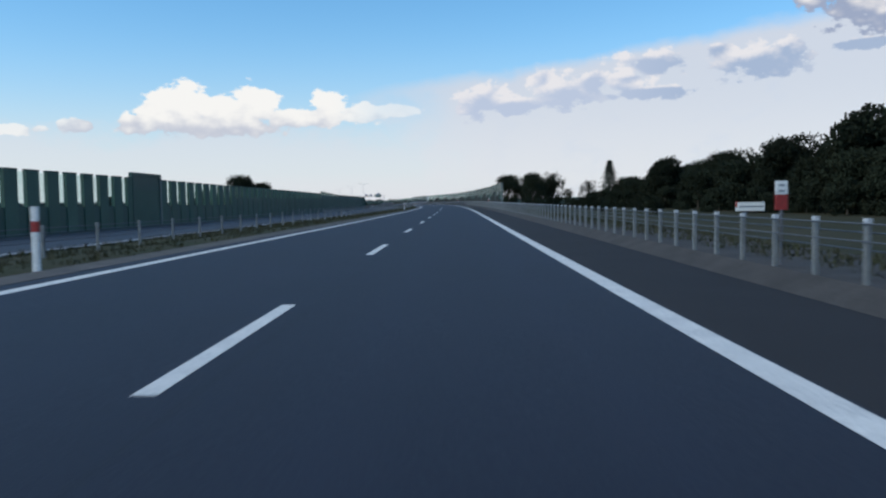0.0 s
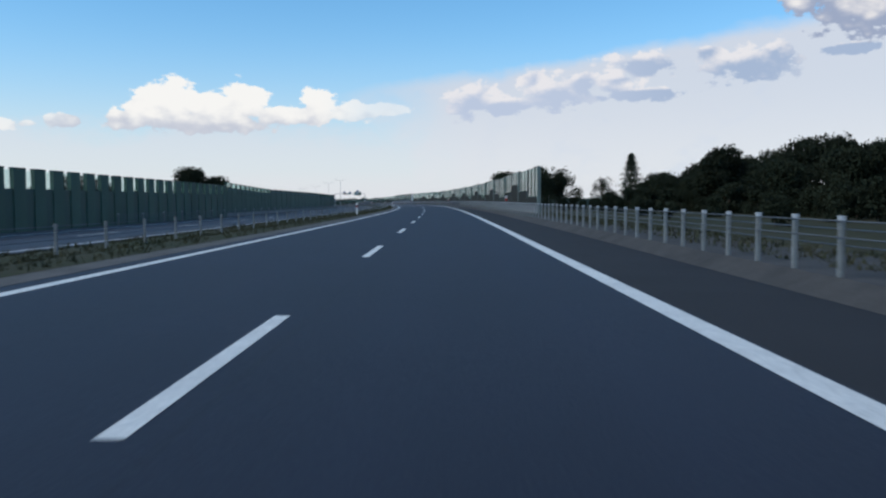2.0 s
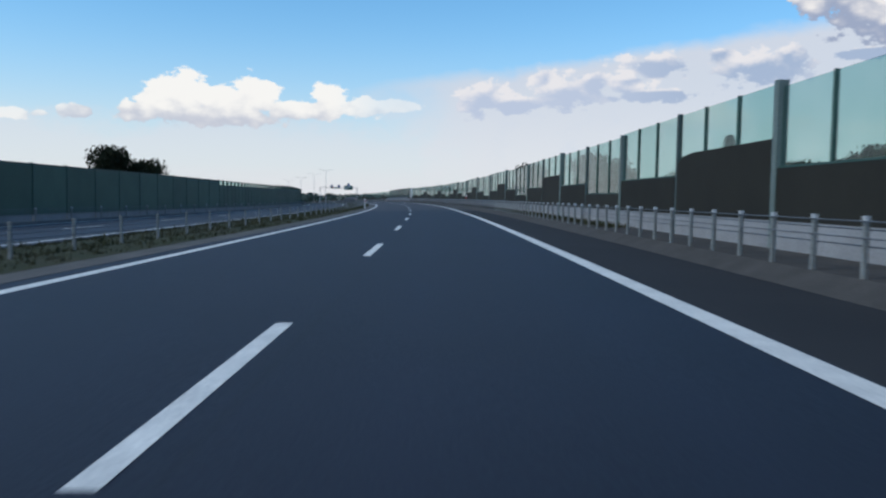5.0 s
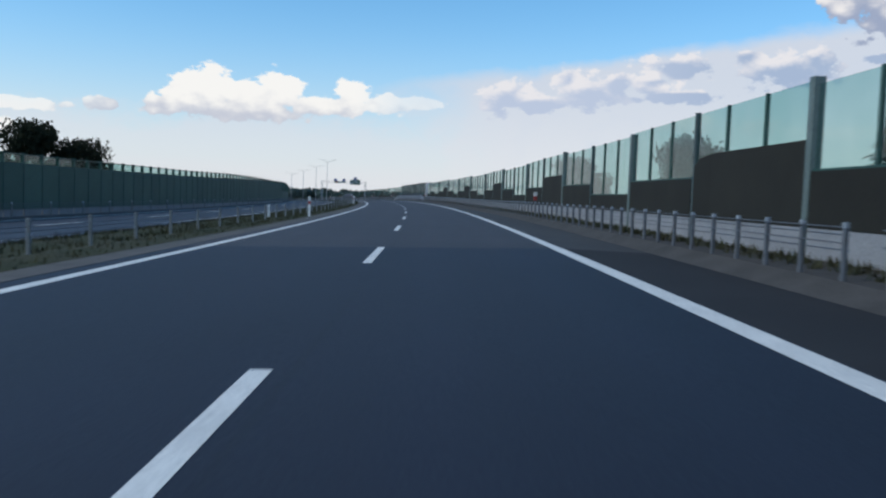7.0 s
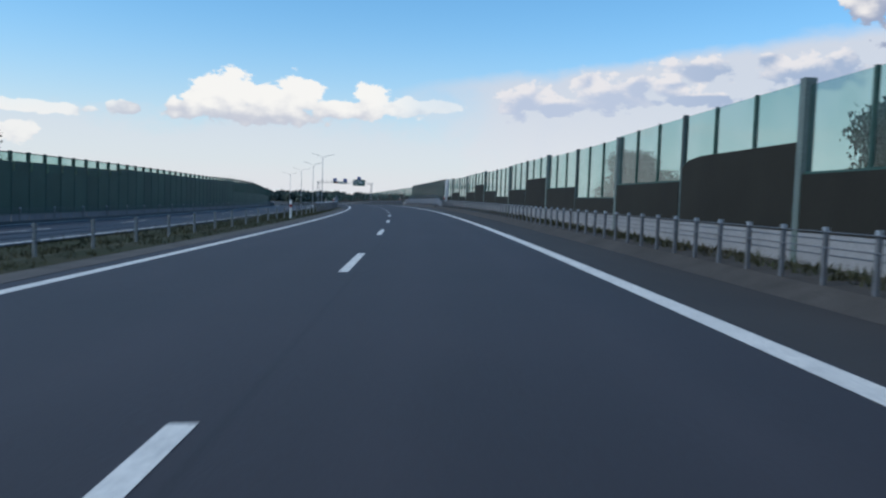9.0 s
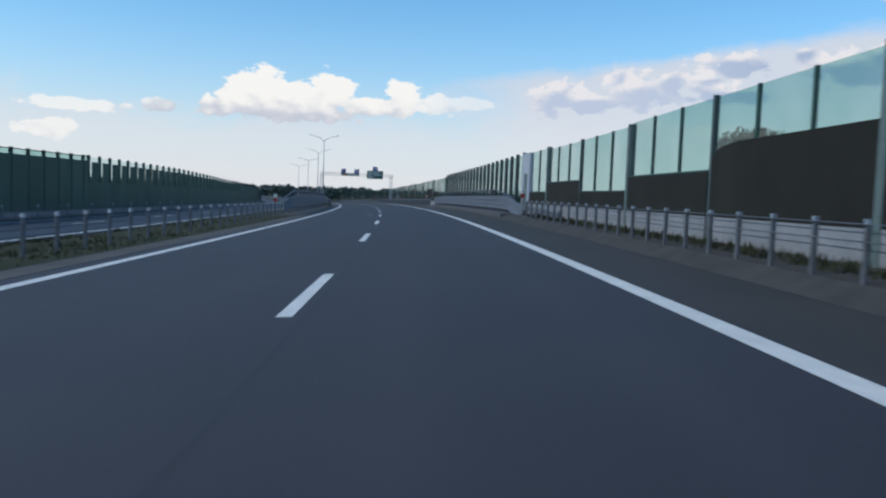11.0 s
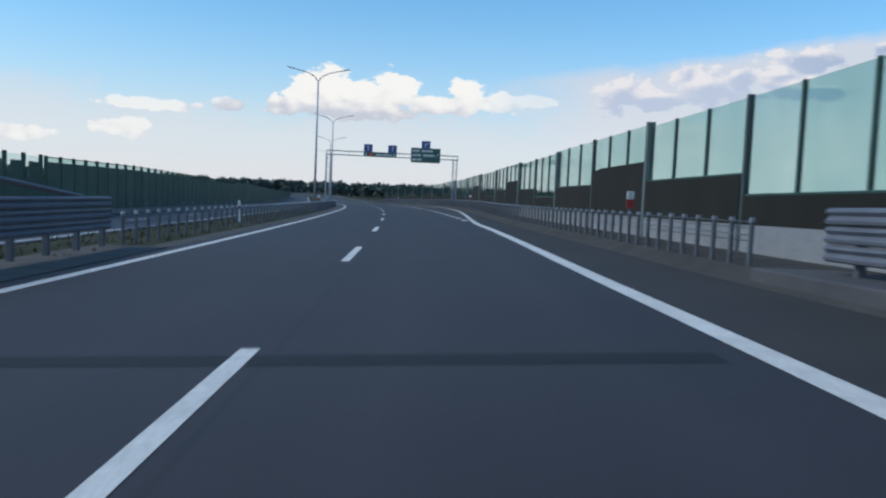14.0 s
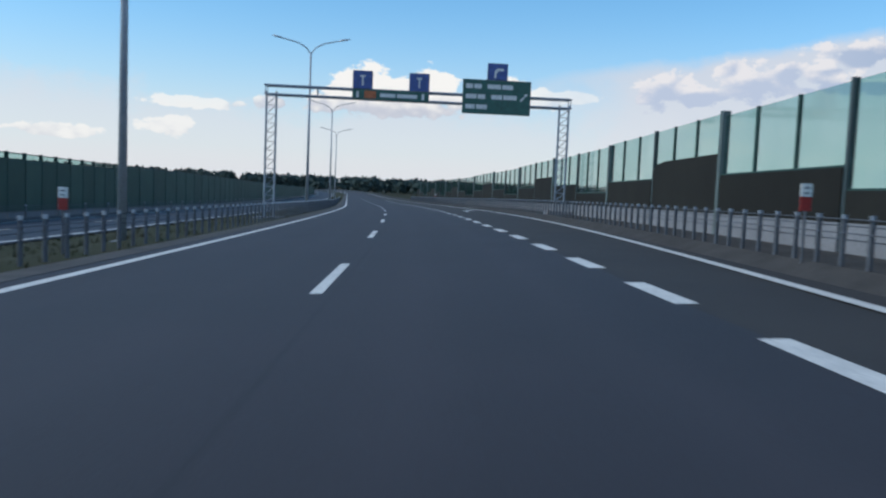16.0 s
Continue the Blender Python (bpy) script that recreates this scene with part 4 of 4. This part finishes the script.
def build_gantry(s, u0, u1, top):
    """A lattice portal over the carriageway with direction boards. Local x runs across, z is up from the median foot."""
    g = thing("sign_gantry", spot(s, u0), "galvanised lattice sign gantry over the carriageway", "sign gantry")
    span, z1 = u1 - u0, top
    rise = surf(s, u1) - surf(s, u0)
    zr = 0.28

    def leg(x, foot, name):
        sh = Shape()
        d = 0.24
        for sx in (-d, d):
            sh.tube((x + sx, 0, foot - 0.3), (x + sx, 0, z1 - zr), 0.055, k=8)
        n = 13
        for i in range(n):
            a, b = foot + 0.3 + (z1 - 0.8 - foot) * i / n, foot + 0.3 + (z1 - 0.8 - foot) * (i + 1) / n
            sh.tube((x - d, 0, a), (x + d, 0, b), 0.020, k=6).tube((x - d, 0, b), (x + d, 0, b), 0.018, k=6)
        part(name, sh.mesh(name, STEEL), g, "lattice leg")
        part("footing", Shape().box(x - 0.7, x + 0.7, -0.5, 0.5, foot - 0.4, foot + 0.15, 0.04).mesh("footing", CONCRETE), g, "concrete footing")
    leg(0.26, 0.0, "leg")
    leg(span - 0.26, rise, "leg")
    sh = Shape()
    for y in (-0.3, 0.3):
        for z in (z1, z1 - 0.44):
            sh.tube((-0.05, y, z), (span + 0.05, y, z), 0.045, k=8)
    n = 18
    for i in range(n + 1):
        x = span * i / n
        if i % 3 == 0:
            for y in (-0.3, 0.3):
                sh.tube((x, y, z1 - 0.44), (x, y, z1), 0.022, k=6)
        sh.tube((x, -0.3, z1), (x, 0.3, z1), 0.022, k=6)
    part("beam", sh.mesh("beam", STEEL), g, "lattice cross beam")

    def board(name, x0, x1, za, zb, mat, label, bars):
        y = -0.46
        b = part(name, Shape().box(x0, x1, y - 0.03, y, za, zb, 0.01).mesh(name, mat), g, label)
        part("rim", Shape().box(x0 - 0.03, x1 + 0.03, y + 0.001, y + 0.03, za - 0.03, zb + 0.03, 0.01).mesh("rim", SIGN_BACK), b, "grey metal back")
        for bx0, bx1, bz0, bz1 in bars:
            part("bar", Shape().box(bx0, bx1, y - 0.036, y - 0.0305, bz0, bz1).mesh("bar", WHITE), b, "white bar")
        return b

    def px(f):
        return span * f
    # low wide board between two blue panels
    b = board("wide_board", px(0.282), px(0.527), z1 - 0.50, z1 - 0.02, SIGN_GREEN, "wide low green direction board",
              [(px(0.37), px(0.42), z1 - 0.36, z1 - 0.18), (px(0.425), px(0.49), z1 - 0.36, z1 - 0.18), (px(0.505), px(0.514), z1 - 0.42, z1 - 0.12),
               (px(0.293), px(0.301), z1 - 0.42, z1 - 0.12)])
    part("orange_field", Shape().box(px(0.319), px(0.357), -0.4965, -0.4905, z1 - 0.44, z1 - 0.08).mesh("orange_field", ORANGE), b, "orange route field")
    for f0, f1 in ((0.282, 0.343), (0.465, 0.527)):
        mid = px((f0 + f1) / 2)
        board("blue_panel", px(f0), px(f1), z1 + 0.01, z1 + 0.86, SIGN_BLUE, "blue square panel with a white mark",
              [(mid - 0.04, mid + 0.04, z1 + 0.16, z1 + 0.66), (mid - 0.13, mid + 0.13, z1 + 0.58, z1 + 0.67)])
    x0, x1 = px(0.640), px(0.861)
    w = x1 - x0
    bars = []
    for row, words in enumerate(((0.04, 0.14, 0.16, 0.27, 0.36, 0.56, 0.58, 0.74), (0.04, 0.20, 0.22, 0.33, 0.42, 0.58, 0.60, 0.80), (0.04, 0.18, 0.20, 0.36))):
        z = z1 + 0.52 - 0.50 * row
        bars += [(x0 + w * words[i], x0 + w * words[i + 1], z - 0.22, z) for i in range(0, len(words), 2)]
    big = board("direction_board", x0, x1, z1 - 0.91, z1 + 0.72, SIGN_GREEN, "large green direction board with three lines of bars", bars)
    pts = [(0.84, -0.16), (0.87, -0.26), (0.935, 0.02), (0.96, 0.0), (0.955, 0.14), (0.90, 0.09), (0.92, 0.06), (0.865, -0.14)]
    n = len(pts)
    arrow = Shape().add([(x0 + w * fx, y, z1 + fz) for y in (-0.4965, -0.4910) for fx, fz in pts],
                        [tuple(range(n)), tuple(range(n, 2 * n))] + [(i, (i + 1) % n, (i + 1) % n + n, i + n) for i in range(n)])
    part("arrow", arrow.mesh("arrow", WHITE), big, "white slanting arrow")
    mid = x0 + w * 0.5
    board("exit_panel", mid - 0.48, mid + 0.48, z1 + 0.76, z1 + 1.54, SIGN_BLUE, "blue exit panel with a white curved mark",
          [(mid - 0.16, mid - 0.06, z1 + 0.84, z1 + 1.18), (mid - 0.12, mid + 0.02, z1 + 1.10, z1 + 1.26), (mid - 0.04, mid + 0.30, z1 + 1.20, z1 + 1.32)])


for s_, u_ in ((15.9, -4.75), (116.4, -5.2), (216.0, -4.8), (267.0, -5.15), (392.0, -6.6)):
    build_delineator(s_, u_)
build_stub_post(216.0, -6.85)
for s_, u_ in ((15.2, 6.5), (115.3, 6.65), (215.3, 6.65), (316.5, 7.2), (373.8, 6.65), (419.0, 7.15), (520.0, 8.9)):
    build_marker(s_, u_)
for s_ in (320.8, 421.95):
    build_marker(s_, median_u(s_) - 0.35)
for i_ in range(4):
    build_lamp(427.0 + 39.6 * i_, -6.0 + (0.3 if i_ else 0.0))
build_gantry(447.3, -5.95, 9.2, 6.62)


def build_trailer():
    """A white box trailer parked on the field road."""
    t = thing("box_trailer", Matrix.Translation((49.6, 128.0, ground_z(49.6, 128.0))) @ Matrix.Rotation(radians(-12), 4, "Z"),
              "white box trailer parked on the field road", "trailer")
    part("box", Shape().box(-2.0, 2.0, -1.1, 1.1, 0.35, 1.72, 0.05).mesh("box", WHITE), t)
    part("stripe", Shape().box(-1.8, 1.8, -1.108, -1.1, 0.9, 1.15).mesh("stripe", SIGN_BACK), t, "dull grey stripe")
    part("chassis", Shape().box(-2.0, 2.5, -0.5, 0.5, 0.2, 0.349, 0.03).mesh("chassis", BLACK), t)
    part("tail_lamp", Shape().box(-2.22, -2.005, -1.05, -0.65, 0.9, 1.85, 0.02).mesh("tail_lamp", RED), t, "red end marking")
    for x in (-0.6, 0.6):
        for y in (-0.95, 0.95):
            part("wheel", Shape().tube((x, y - 0.12, 0.22), (x, y + 0.12, 0.22), 0.3, k=14).mesh("wheel", BLACK), t)


def build_joints():
    road = bpy.data.objects["road_grey"]
    for s0 in (325.4, 359.4):
        ring = [(-4.45 + 0.79 * i, 0.0025) for i in range(11)]
        part("bridge_joint", Shape().sweep(ring, s0, s0 + 0.35, 1.0, closed=False).mesh("bridge_joint", BLACK_DULL), road, "dark bridge joint strip")
    n = 14
    pts = [P(323.3 + 0.24 * math.sin(6.283 * i / n), -0.55 + 0.2 * math.cos(6.283 * i / n), 0.006) for i in range(n)]
    part("painted_mark", Shape().add(pts, [tuple(range(n))]).mesh("painted_mark", PAINT), road, "round white painted mark")


def build_exit_arrow():
    """A painted arrow in the exit lane that bends to the right."""
    s0, u0 = 461.0, 5.75
    stem = [P(s0, u0 - 0.1, 0.006), P(s0, u0 + 0.1, 0.006), P(s0 + 3.2, u0 + 0.1, 0.006), P(s0 + 4.4, u0 + 0.55, 0.006), P(s0 + 4.9, u0 + 0.42, 0.006), P(s0 + 3.3, u0 - 0.1, 0.006)]
    head = [P(s0 + 3.9, u0 + 0.75, 0.006), P(s0 + 5.6, u0 + 1.05, 0.006), P(s0 + 5.3, u0 + 0.15, 0.006)]
    part("painted_arrow", Shape().add(stem + head, [tuple(range(6)), (6, 7, 8)]).mesh("painted_arrow", PAINT), bpy.data.objects["shoulder_grey"], "white painted lane arrow")


build_joints()
build_exit_arrow()

# ---------------------------------------------------------------- trees and grass
def leaf_cloud(rng, lobes, count, size, gaps=0.25):
    """Small folded leaf sprays scattered through the outer part of several lobes, with holes."""
    verts, faces = [], []
    for cx, cy, cz, rx, ry, rz in lobes:
        n = int(count * (rx * ry * rz) / sum(l[3] * l[4] * l[5] for l in lobes))
        for _ in range(n):
            d = Vector((rng.gauss(0, 1), rng.gauss(0, 1), rng.gauss(0, 1))).normalized()
            r = rng.uniform(0.35, 1.0) ** 0.5
            p = Vector((cx + d.x * rx * r, cy + d.y * ry * r, cz + d.z * rz * r))
            if noise.noise(p * 0.55 + Vector((cx, 3.0, cz))) < -0.5 + gaps:
                continue
            p += d * 0.5 * noise.noise(p * 1.1) * min(rx, rz)
            q = Euler((rng.uniform(0, 6.3), rng.uniform(0, 6.3), rng.uniform(0, 6.3))).to_matrix()
            a = size * rng.uniform(0.55, 1.25)
            k = len(verts)
            verts += [tuple(p + q @ Vector(c)) for c in ((-a, -0.45 * a, 0), (0, -0.6 * a, 0.2 * a), (a, 0, 0), (0, 0.55 * a, 0.2 * a), (-0.8 * a, 0.35 * a, 0))]
            faces += [(k, k + 1, k + 3, k + 4), (k + 1, k + 2, k + 3)]
    me = bpy.data.meshes.new("crown")
    me.from_pydata(verts, [], faces)
    return me


def trunk_mesh(rng, height, girth, tips):
    sh = Shape()
    pts = [Vector((0, 0, -0.4)), Vector((rng.uniform(-.1, .1), rng.uniform(-.1, .1), height * 0.3)), Vector((rng.uniform(-.3, .3), rng.uniform(-.3, .3), height * 0.62))]
    rad = [girth, girth * 0.75, girth * 0.45]
    for i in range(2):
        sh.tube(pts[i], pts[i + 1], rad[i], rad[i + 1], 9)
    for tip in tips:
        base = pts[1].lerp(pts[2], rng.uniform(0.0, 1.0))
        mid = base.lerp(Vector(tip), 0.5) + Vector((0, 0, 0.4))
        sh.tube(base, mid, girth * 0.32, girth * 0.2, 6).tube(mid, tip, girth * 0.2, girth * 0.06, 6)
    return sh.mesh("trunk", BARK)


def make_tree(seed, height, width, label, count=2600, lobes=9, stem=0.22, size=0.30, gaps=0.25):
    rng = random.Random(seed)
    top = []
    for i in range(lobes):
        a = 6.283 * i / lobes + rng.uniform(-0.4, 0.4)
        f = rng.uniform(0.0, 1.0)
        z = height * (stem + 0.12 + (1 - stem - 0.28) * f)
        r = width / 2 * (0.62 * (1 - 0.55 * f)) * rng.uniform(0.6, 1.15)
        k = width * rng.uniform(0.17, 0.27)
        top.append((r * math.cos(a), r * math.sin(a), z, k, k, k * rng.uniform(0.65, 0.95)))
    top.append((rng.uniform(-0.5, 0.5), rng.uniform(-0.5, 0.5), height - width * 0.22, width * 0.24, width * 0.24, width * 0.20))
    tree = thing("tree", Matrix.Identity(4), label, "tree")
    part("trunk", trunk_mesh(rng, height, 0.02 * height + 0.05, [l[:3] for l in top]), tree)
    crown = leaf_cloud(rng, top, count, size, gaps)
    crown.materials.append(LEAF)
    part("crown", crown, tree)
    return tree


def make_conifer(seed, height, width, label, count=3000):
    rng = random.Random(seed)
    tree = thing("conifer", Matrix.Identity(4), label, "tree")
    part("trunk", Shape().tube((0, 0, -0.4), (0, 0, height * 0.96), 0.2, 0.03, 8).mesh("trunk", BARK), tree)
    verts, faces = [], []
    for i in range(count):
        f = rng.random() ** 1.5
        z = height * (0.07 + 0.93 * f)
        tier = 0.75 + 0.25 * math.cos(f * 60)
        r = width / 2 * (1 - f) ** 0.85 * tier * rng.uniform(0.25, 1.0) + 0.08
        a = rng.uniform(0, 6.283)
        p = Vector((r * math.cos(a), r * math.sin(a), z - 0.15 * r))
        out = Vector((math.cos(a), math.sin(a), -0.35))
        sidew = Vector((-math.sin(a), math.cos(a), 0)) * rng.uniform(0.10, 0.2)
        ln = rng.uniform(0.4, 0.8)
        k = len(verts)
        verts += [tuple(v) for v in (p - sidew, p + sidew, p + out * ln + sidew * 0.3, p + out * ln - sidew * 0.3)]
        faces.append((k, k + 1, k + 2, k + 3))
    me = bpy.data.meshes.new("crown")
    me.from_pydata(verts, [], faces)
    me.materials.append(NEEDLE)
    part("crown", me, tree)
    return tree


def ground_z(x, y):
    i = int(((CX - x) ** 2 + (CY - y) ** 2).argmin())
    d = math.hypot(CX[i] - x, CY[i] - y)
    p = PSI[i]
    u = (x - CX[i]) * math.cos(p) + (y - CY[i]) * math.sin(p)
    return ground_height(x, y, i, u, d)


def plant(kinds, rng, x, y, scale, label=None):
    src = rng.choice(kinds)
    m = Matrix.Translation((x, y, ground_z(x, y) - 0.1)) @ Matrix.Rotation(rng.uniform(0, 6.28), 4, "Z")
    ob = copy_thing(src, m)
    ob.scale = (scale * rng.uniform(0.92, 1.1), scale * rng.uniform(0.92, 1.1), scale)
    return ob


def build_trees():
    rng = random.Random(5)
    broad = [make_tree(i, 11.0, 9.0 + i, "broad dark green tree on the field edge", 10500, 11, 0.10 + 0.04 * (i % 2), 0.22, 0.16) for i in range(4)]
    airy = [make_tree(20 + i, 10.0, 9.6, "thin airy tree with gaps in its crown", 4200, 13, 0.20, 0.19, 0.42) for i in range(2)]
    shrub = [make_tree(40 + i, 4.5, 5.5, "dense low dark green bush", 3000, 8, 0.0, 0.19, 0.1) for i in range(2)]
    fir = make_conifer(60, 13.0, 11.5, "dark pointed spruce beside the wood", 5200)
    # the wood behind the right verge, before the noise wall begins
    for i in range(40):
        y = 92 + 146 * (i / 39.0) + rng.uniform(-3, 3)
        x = 60 + rng.uniform(-4, 10) + 8 * (i % 2)
        plant(broad, rng, x, y, rng.choice((0.62, 0.75, 0.85, 0.95, 1.1, 1.28)) * (1.1 if y < 150 else 0.92))
    for i in range(44):
        y = 80 + 212 * (i / 43.0) + rng.uniform(-2, 2)
        plant(shrub, rng, 54 + rng.uniform(-3, 6), y, rng.uniform(0.6, 1.2) * (0.8 if y > 240 else 1.0))
    for i in range(13):
        plant(broad, rng, 61 + rng.uniform(-3, 9), 228 + 4.2 * i + rng.uniform(-2, 2), rng.uniform(0.72, 1.0) * (1.0 if i < 8 else 0.8))
    for i in range(26):
        plant(shrub, rng, 52 + rng.uniform(-2, 8), 70 + 8.6 * i + rng.uniform(-2, 2), rng.uniform(0.8, 1.15))
    for x, y, k in ((44.5, 314, 1.30), (58, 312, 0.98), (53, 330, 0.7), (68, 276, 0.75), (70, 262, 0.9), (66, 248, 1.05)):
        plant(airy, rng, x, y, k)
    plant([fir], rng, 60.8, 286.0, 1.24)
    for x, y, k in ((66.5, 297, 0.62), (60, 284, 0.5)):
        plant([fir], rng, x, y, k)
    # behind the glass
    plant(broad, rng, 34.0, 290.0, 1.08), plant(broad, rng, 41.0, 300.0, 0.95)
    plant(broad, rng, 36.0, 419.0, 1.5), plant(broad, rng, 43.0, 424.0, 1.1)
    for i in range(60):
        s = 125 + 8.0 * i + rng.uniform(-3, 3)
        q = P(s, 28 + rng.uniform(0, 26))
        plant(shrub, rng, q.x, q.y, rng.uniform(0.45, 0.75))
    # across the road
    plant(broad, rng, -79.0, 325.0, 1.42), plant(broad, rng, -73.0, 331.0, 1.15)
    for i in range(70):
        s = 20 + 7.2 * i + rng.uniform(-3, 3)
        if 318 < s < 402:
            continue
        q = P(s, -27 - rng.uniform(0, 14))
        plant(shrub, rng, q.x, q.y, rng.uniform(0.5, 0.72 if s > 120 else 1.0))
    for y, x, k in ((129, -31, 0.47), (138, -33, 0.45), (147, -32, 0.36)):
        plant(broad, rng, x, y, k)
    for ob in broad + airy + shrub + [fir]:
        for o in [*ob.children_recursive, ob]:
            bpy.data.objects.remove(o)
    build_far_wood(rng)


def build_far_wood(rng):
    """The dark belt of woods along the horizon: one uneven mass of leaf sprays with trunks lost in it."""
    lobes = []
    for i in range(420):
        f = i / 419.0
        x = -620 + 980 * f + rng.uniform(-6, 6)
        y = 760 + 210 * math.sin(3.14 * (0.15 + 0.8 * f)) + rng.uniform(-25, 25)
        h = rng.uniform(7.6, 8.8) * (1.0 + 0.45 * max(0.0, 1 - f / 0.35))
        lobes.append((x, y, h * 0.5 - 2.0, rng.uniform(4, 6), 4.0, h * 0.55))
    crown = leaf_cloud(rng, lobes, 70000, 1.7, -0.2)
    # the belt's haze sits in its leaf colour
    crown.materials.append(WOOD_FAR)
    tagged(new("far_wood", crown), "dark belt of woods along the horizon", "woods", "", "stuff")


def build_grass():
    rng = random.Random(9)
    verts, faces = [], []

    def tuft(s, u, h):
        base = P(s, u, -0.02)
        for _ in range(4):
            a = rng.uniform(0, 6.283)
            d = Vector((math.cos(a), math.sin(a), 0))
            w = Vector((-d.y, d.x, 0)) * rng.uniform(0.012, 0.03)
            o = base + Vector((rng.uniform(-.12, .12), rng.uniform(-.12, .12), 0))
            tip = o + d * rng.uniform(0.03, 0.12) + Vector((0, 0, h * rng.uniform(0.6, 1.2)))
            k = len(verts)
            verts.extend([tuple(o - w), tuple(o + w), tuple(tip)])
            faces.append((k, k + 1, k + 2))
    for _ in range(22000):
        s = rng.uniform(2, 640) if rng.random() < 0.5 else rng.uniform(2, 300)
        if 320 < s < 368:
            continue
        tuft(s, rng.uniform(-8.6, -4.9), rng.uniform(0.06, 0.2))
    for _ in range(5000):
        tuft(rng.uniform(150, 312), rng.uniform(6.7, 7.5), rng.uniform(0.05, 0.2))
    for _ in range(3000):
        tuft(rng.uniform(-5, 104), rng.uniform(6.9, 9.0), rng.uniform(0.06, 0.16))
    me = bpy.data.meshes.new("grass_tufts")
    me.from_pydata(verts, [], faces)
    me.materials.append(GRASS)
    tagged(new("grass_tufts", me), "short green and straw grass tufts on the median", "grass", "", "stuff")


build_trailer()
build_trees()
build_grass()
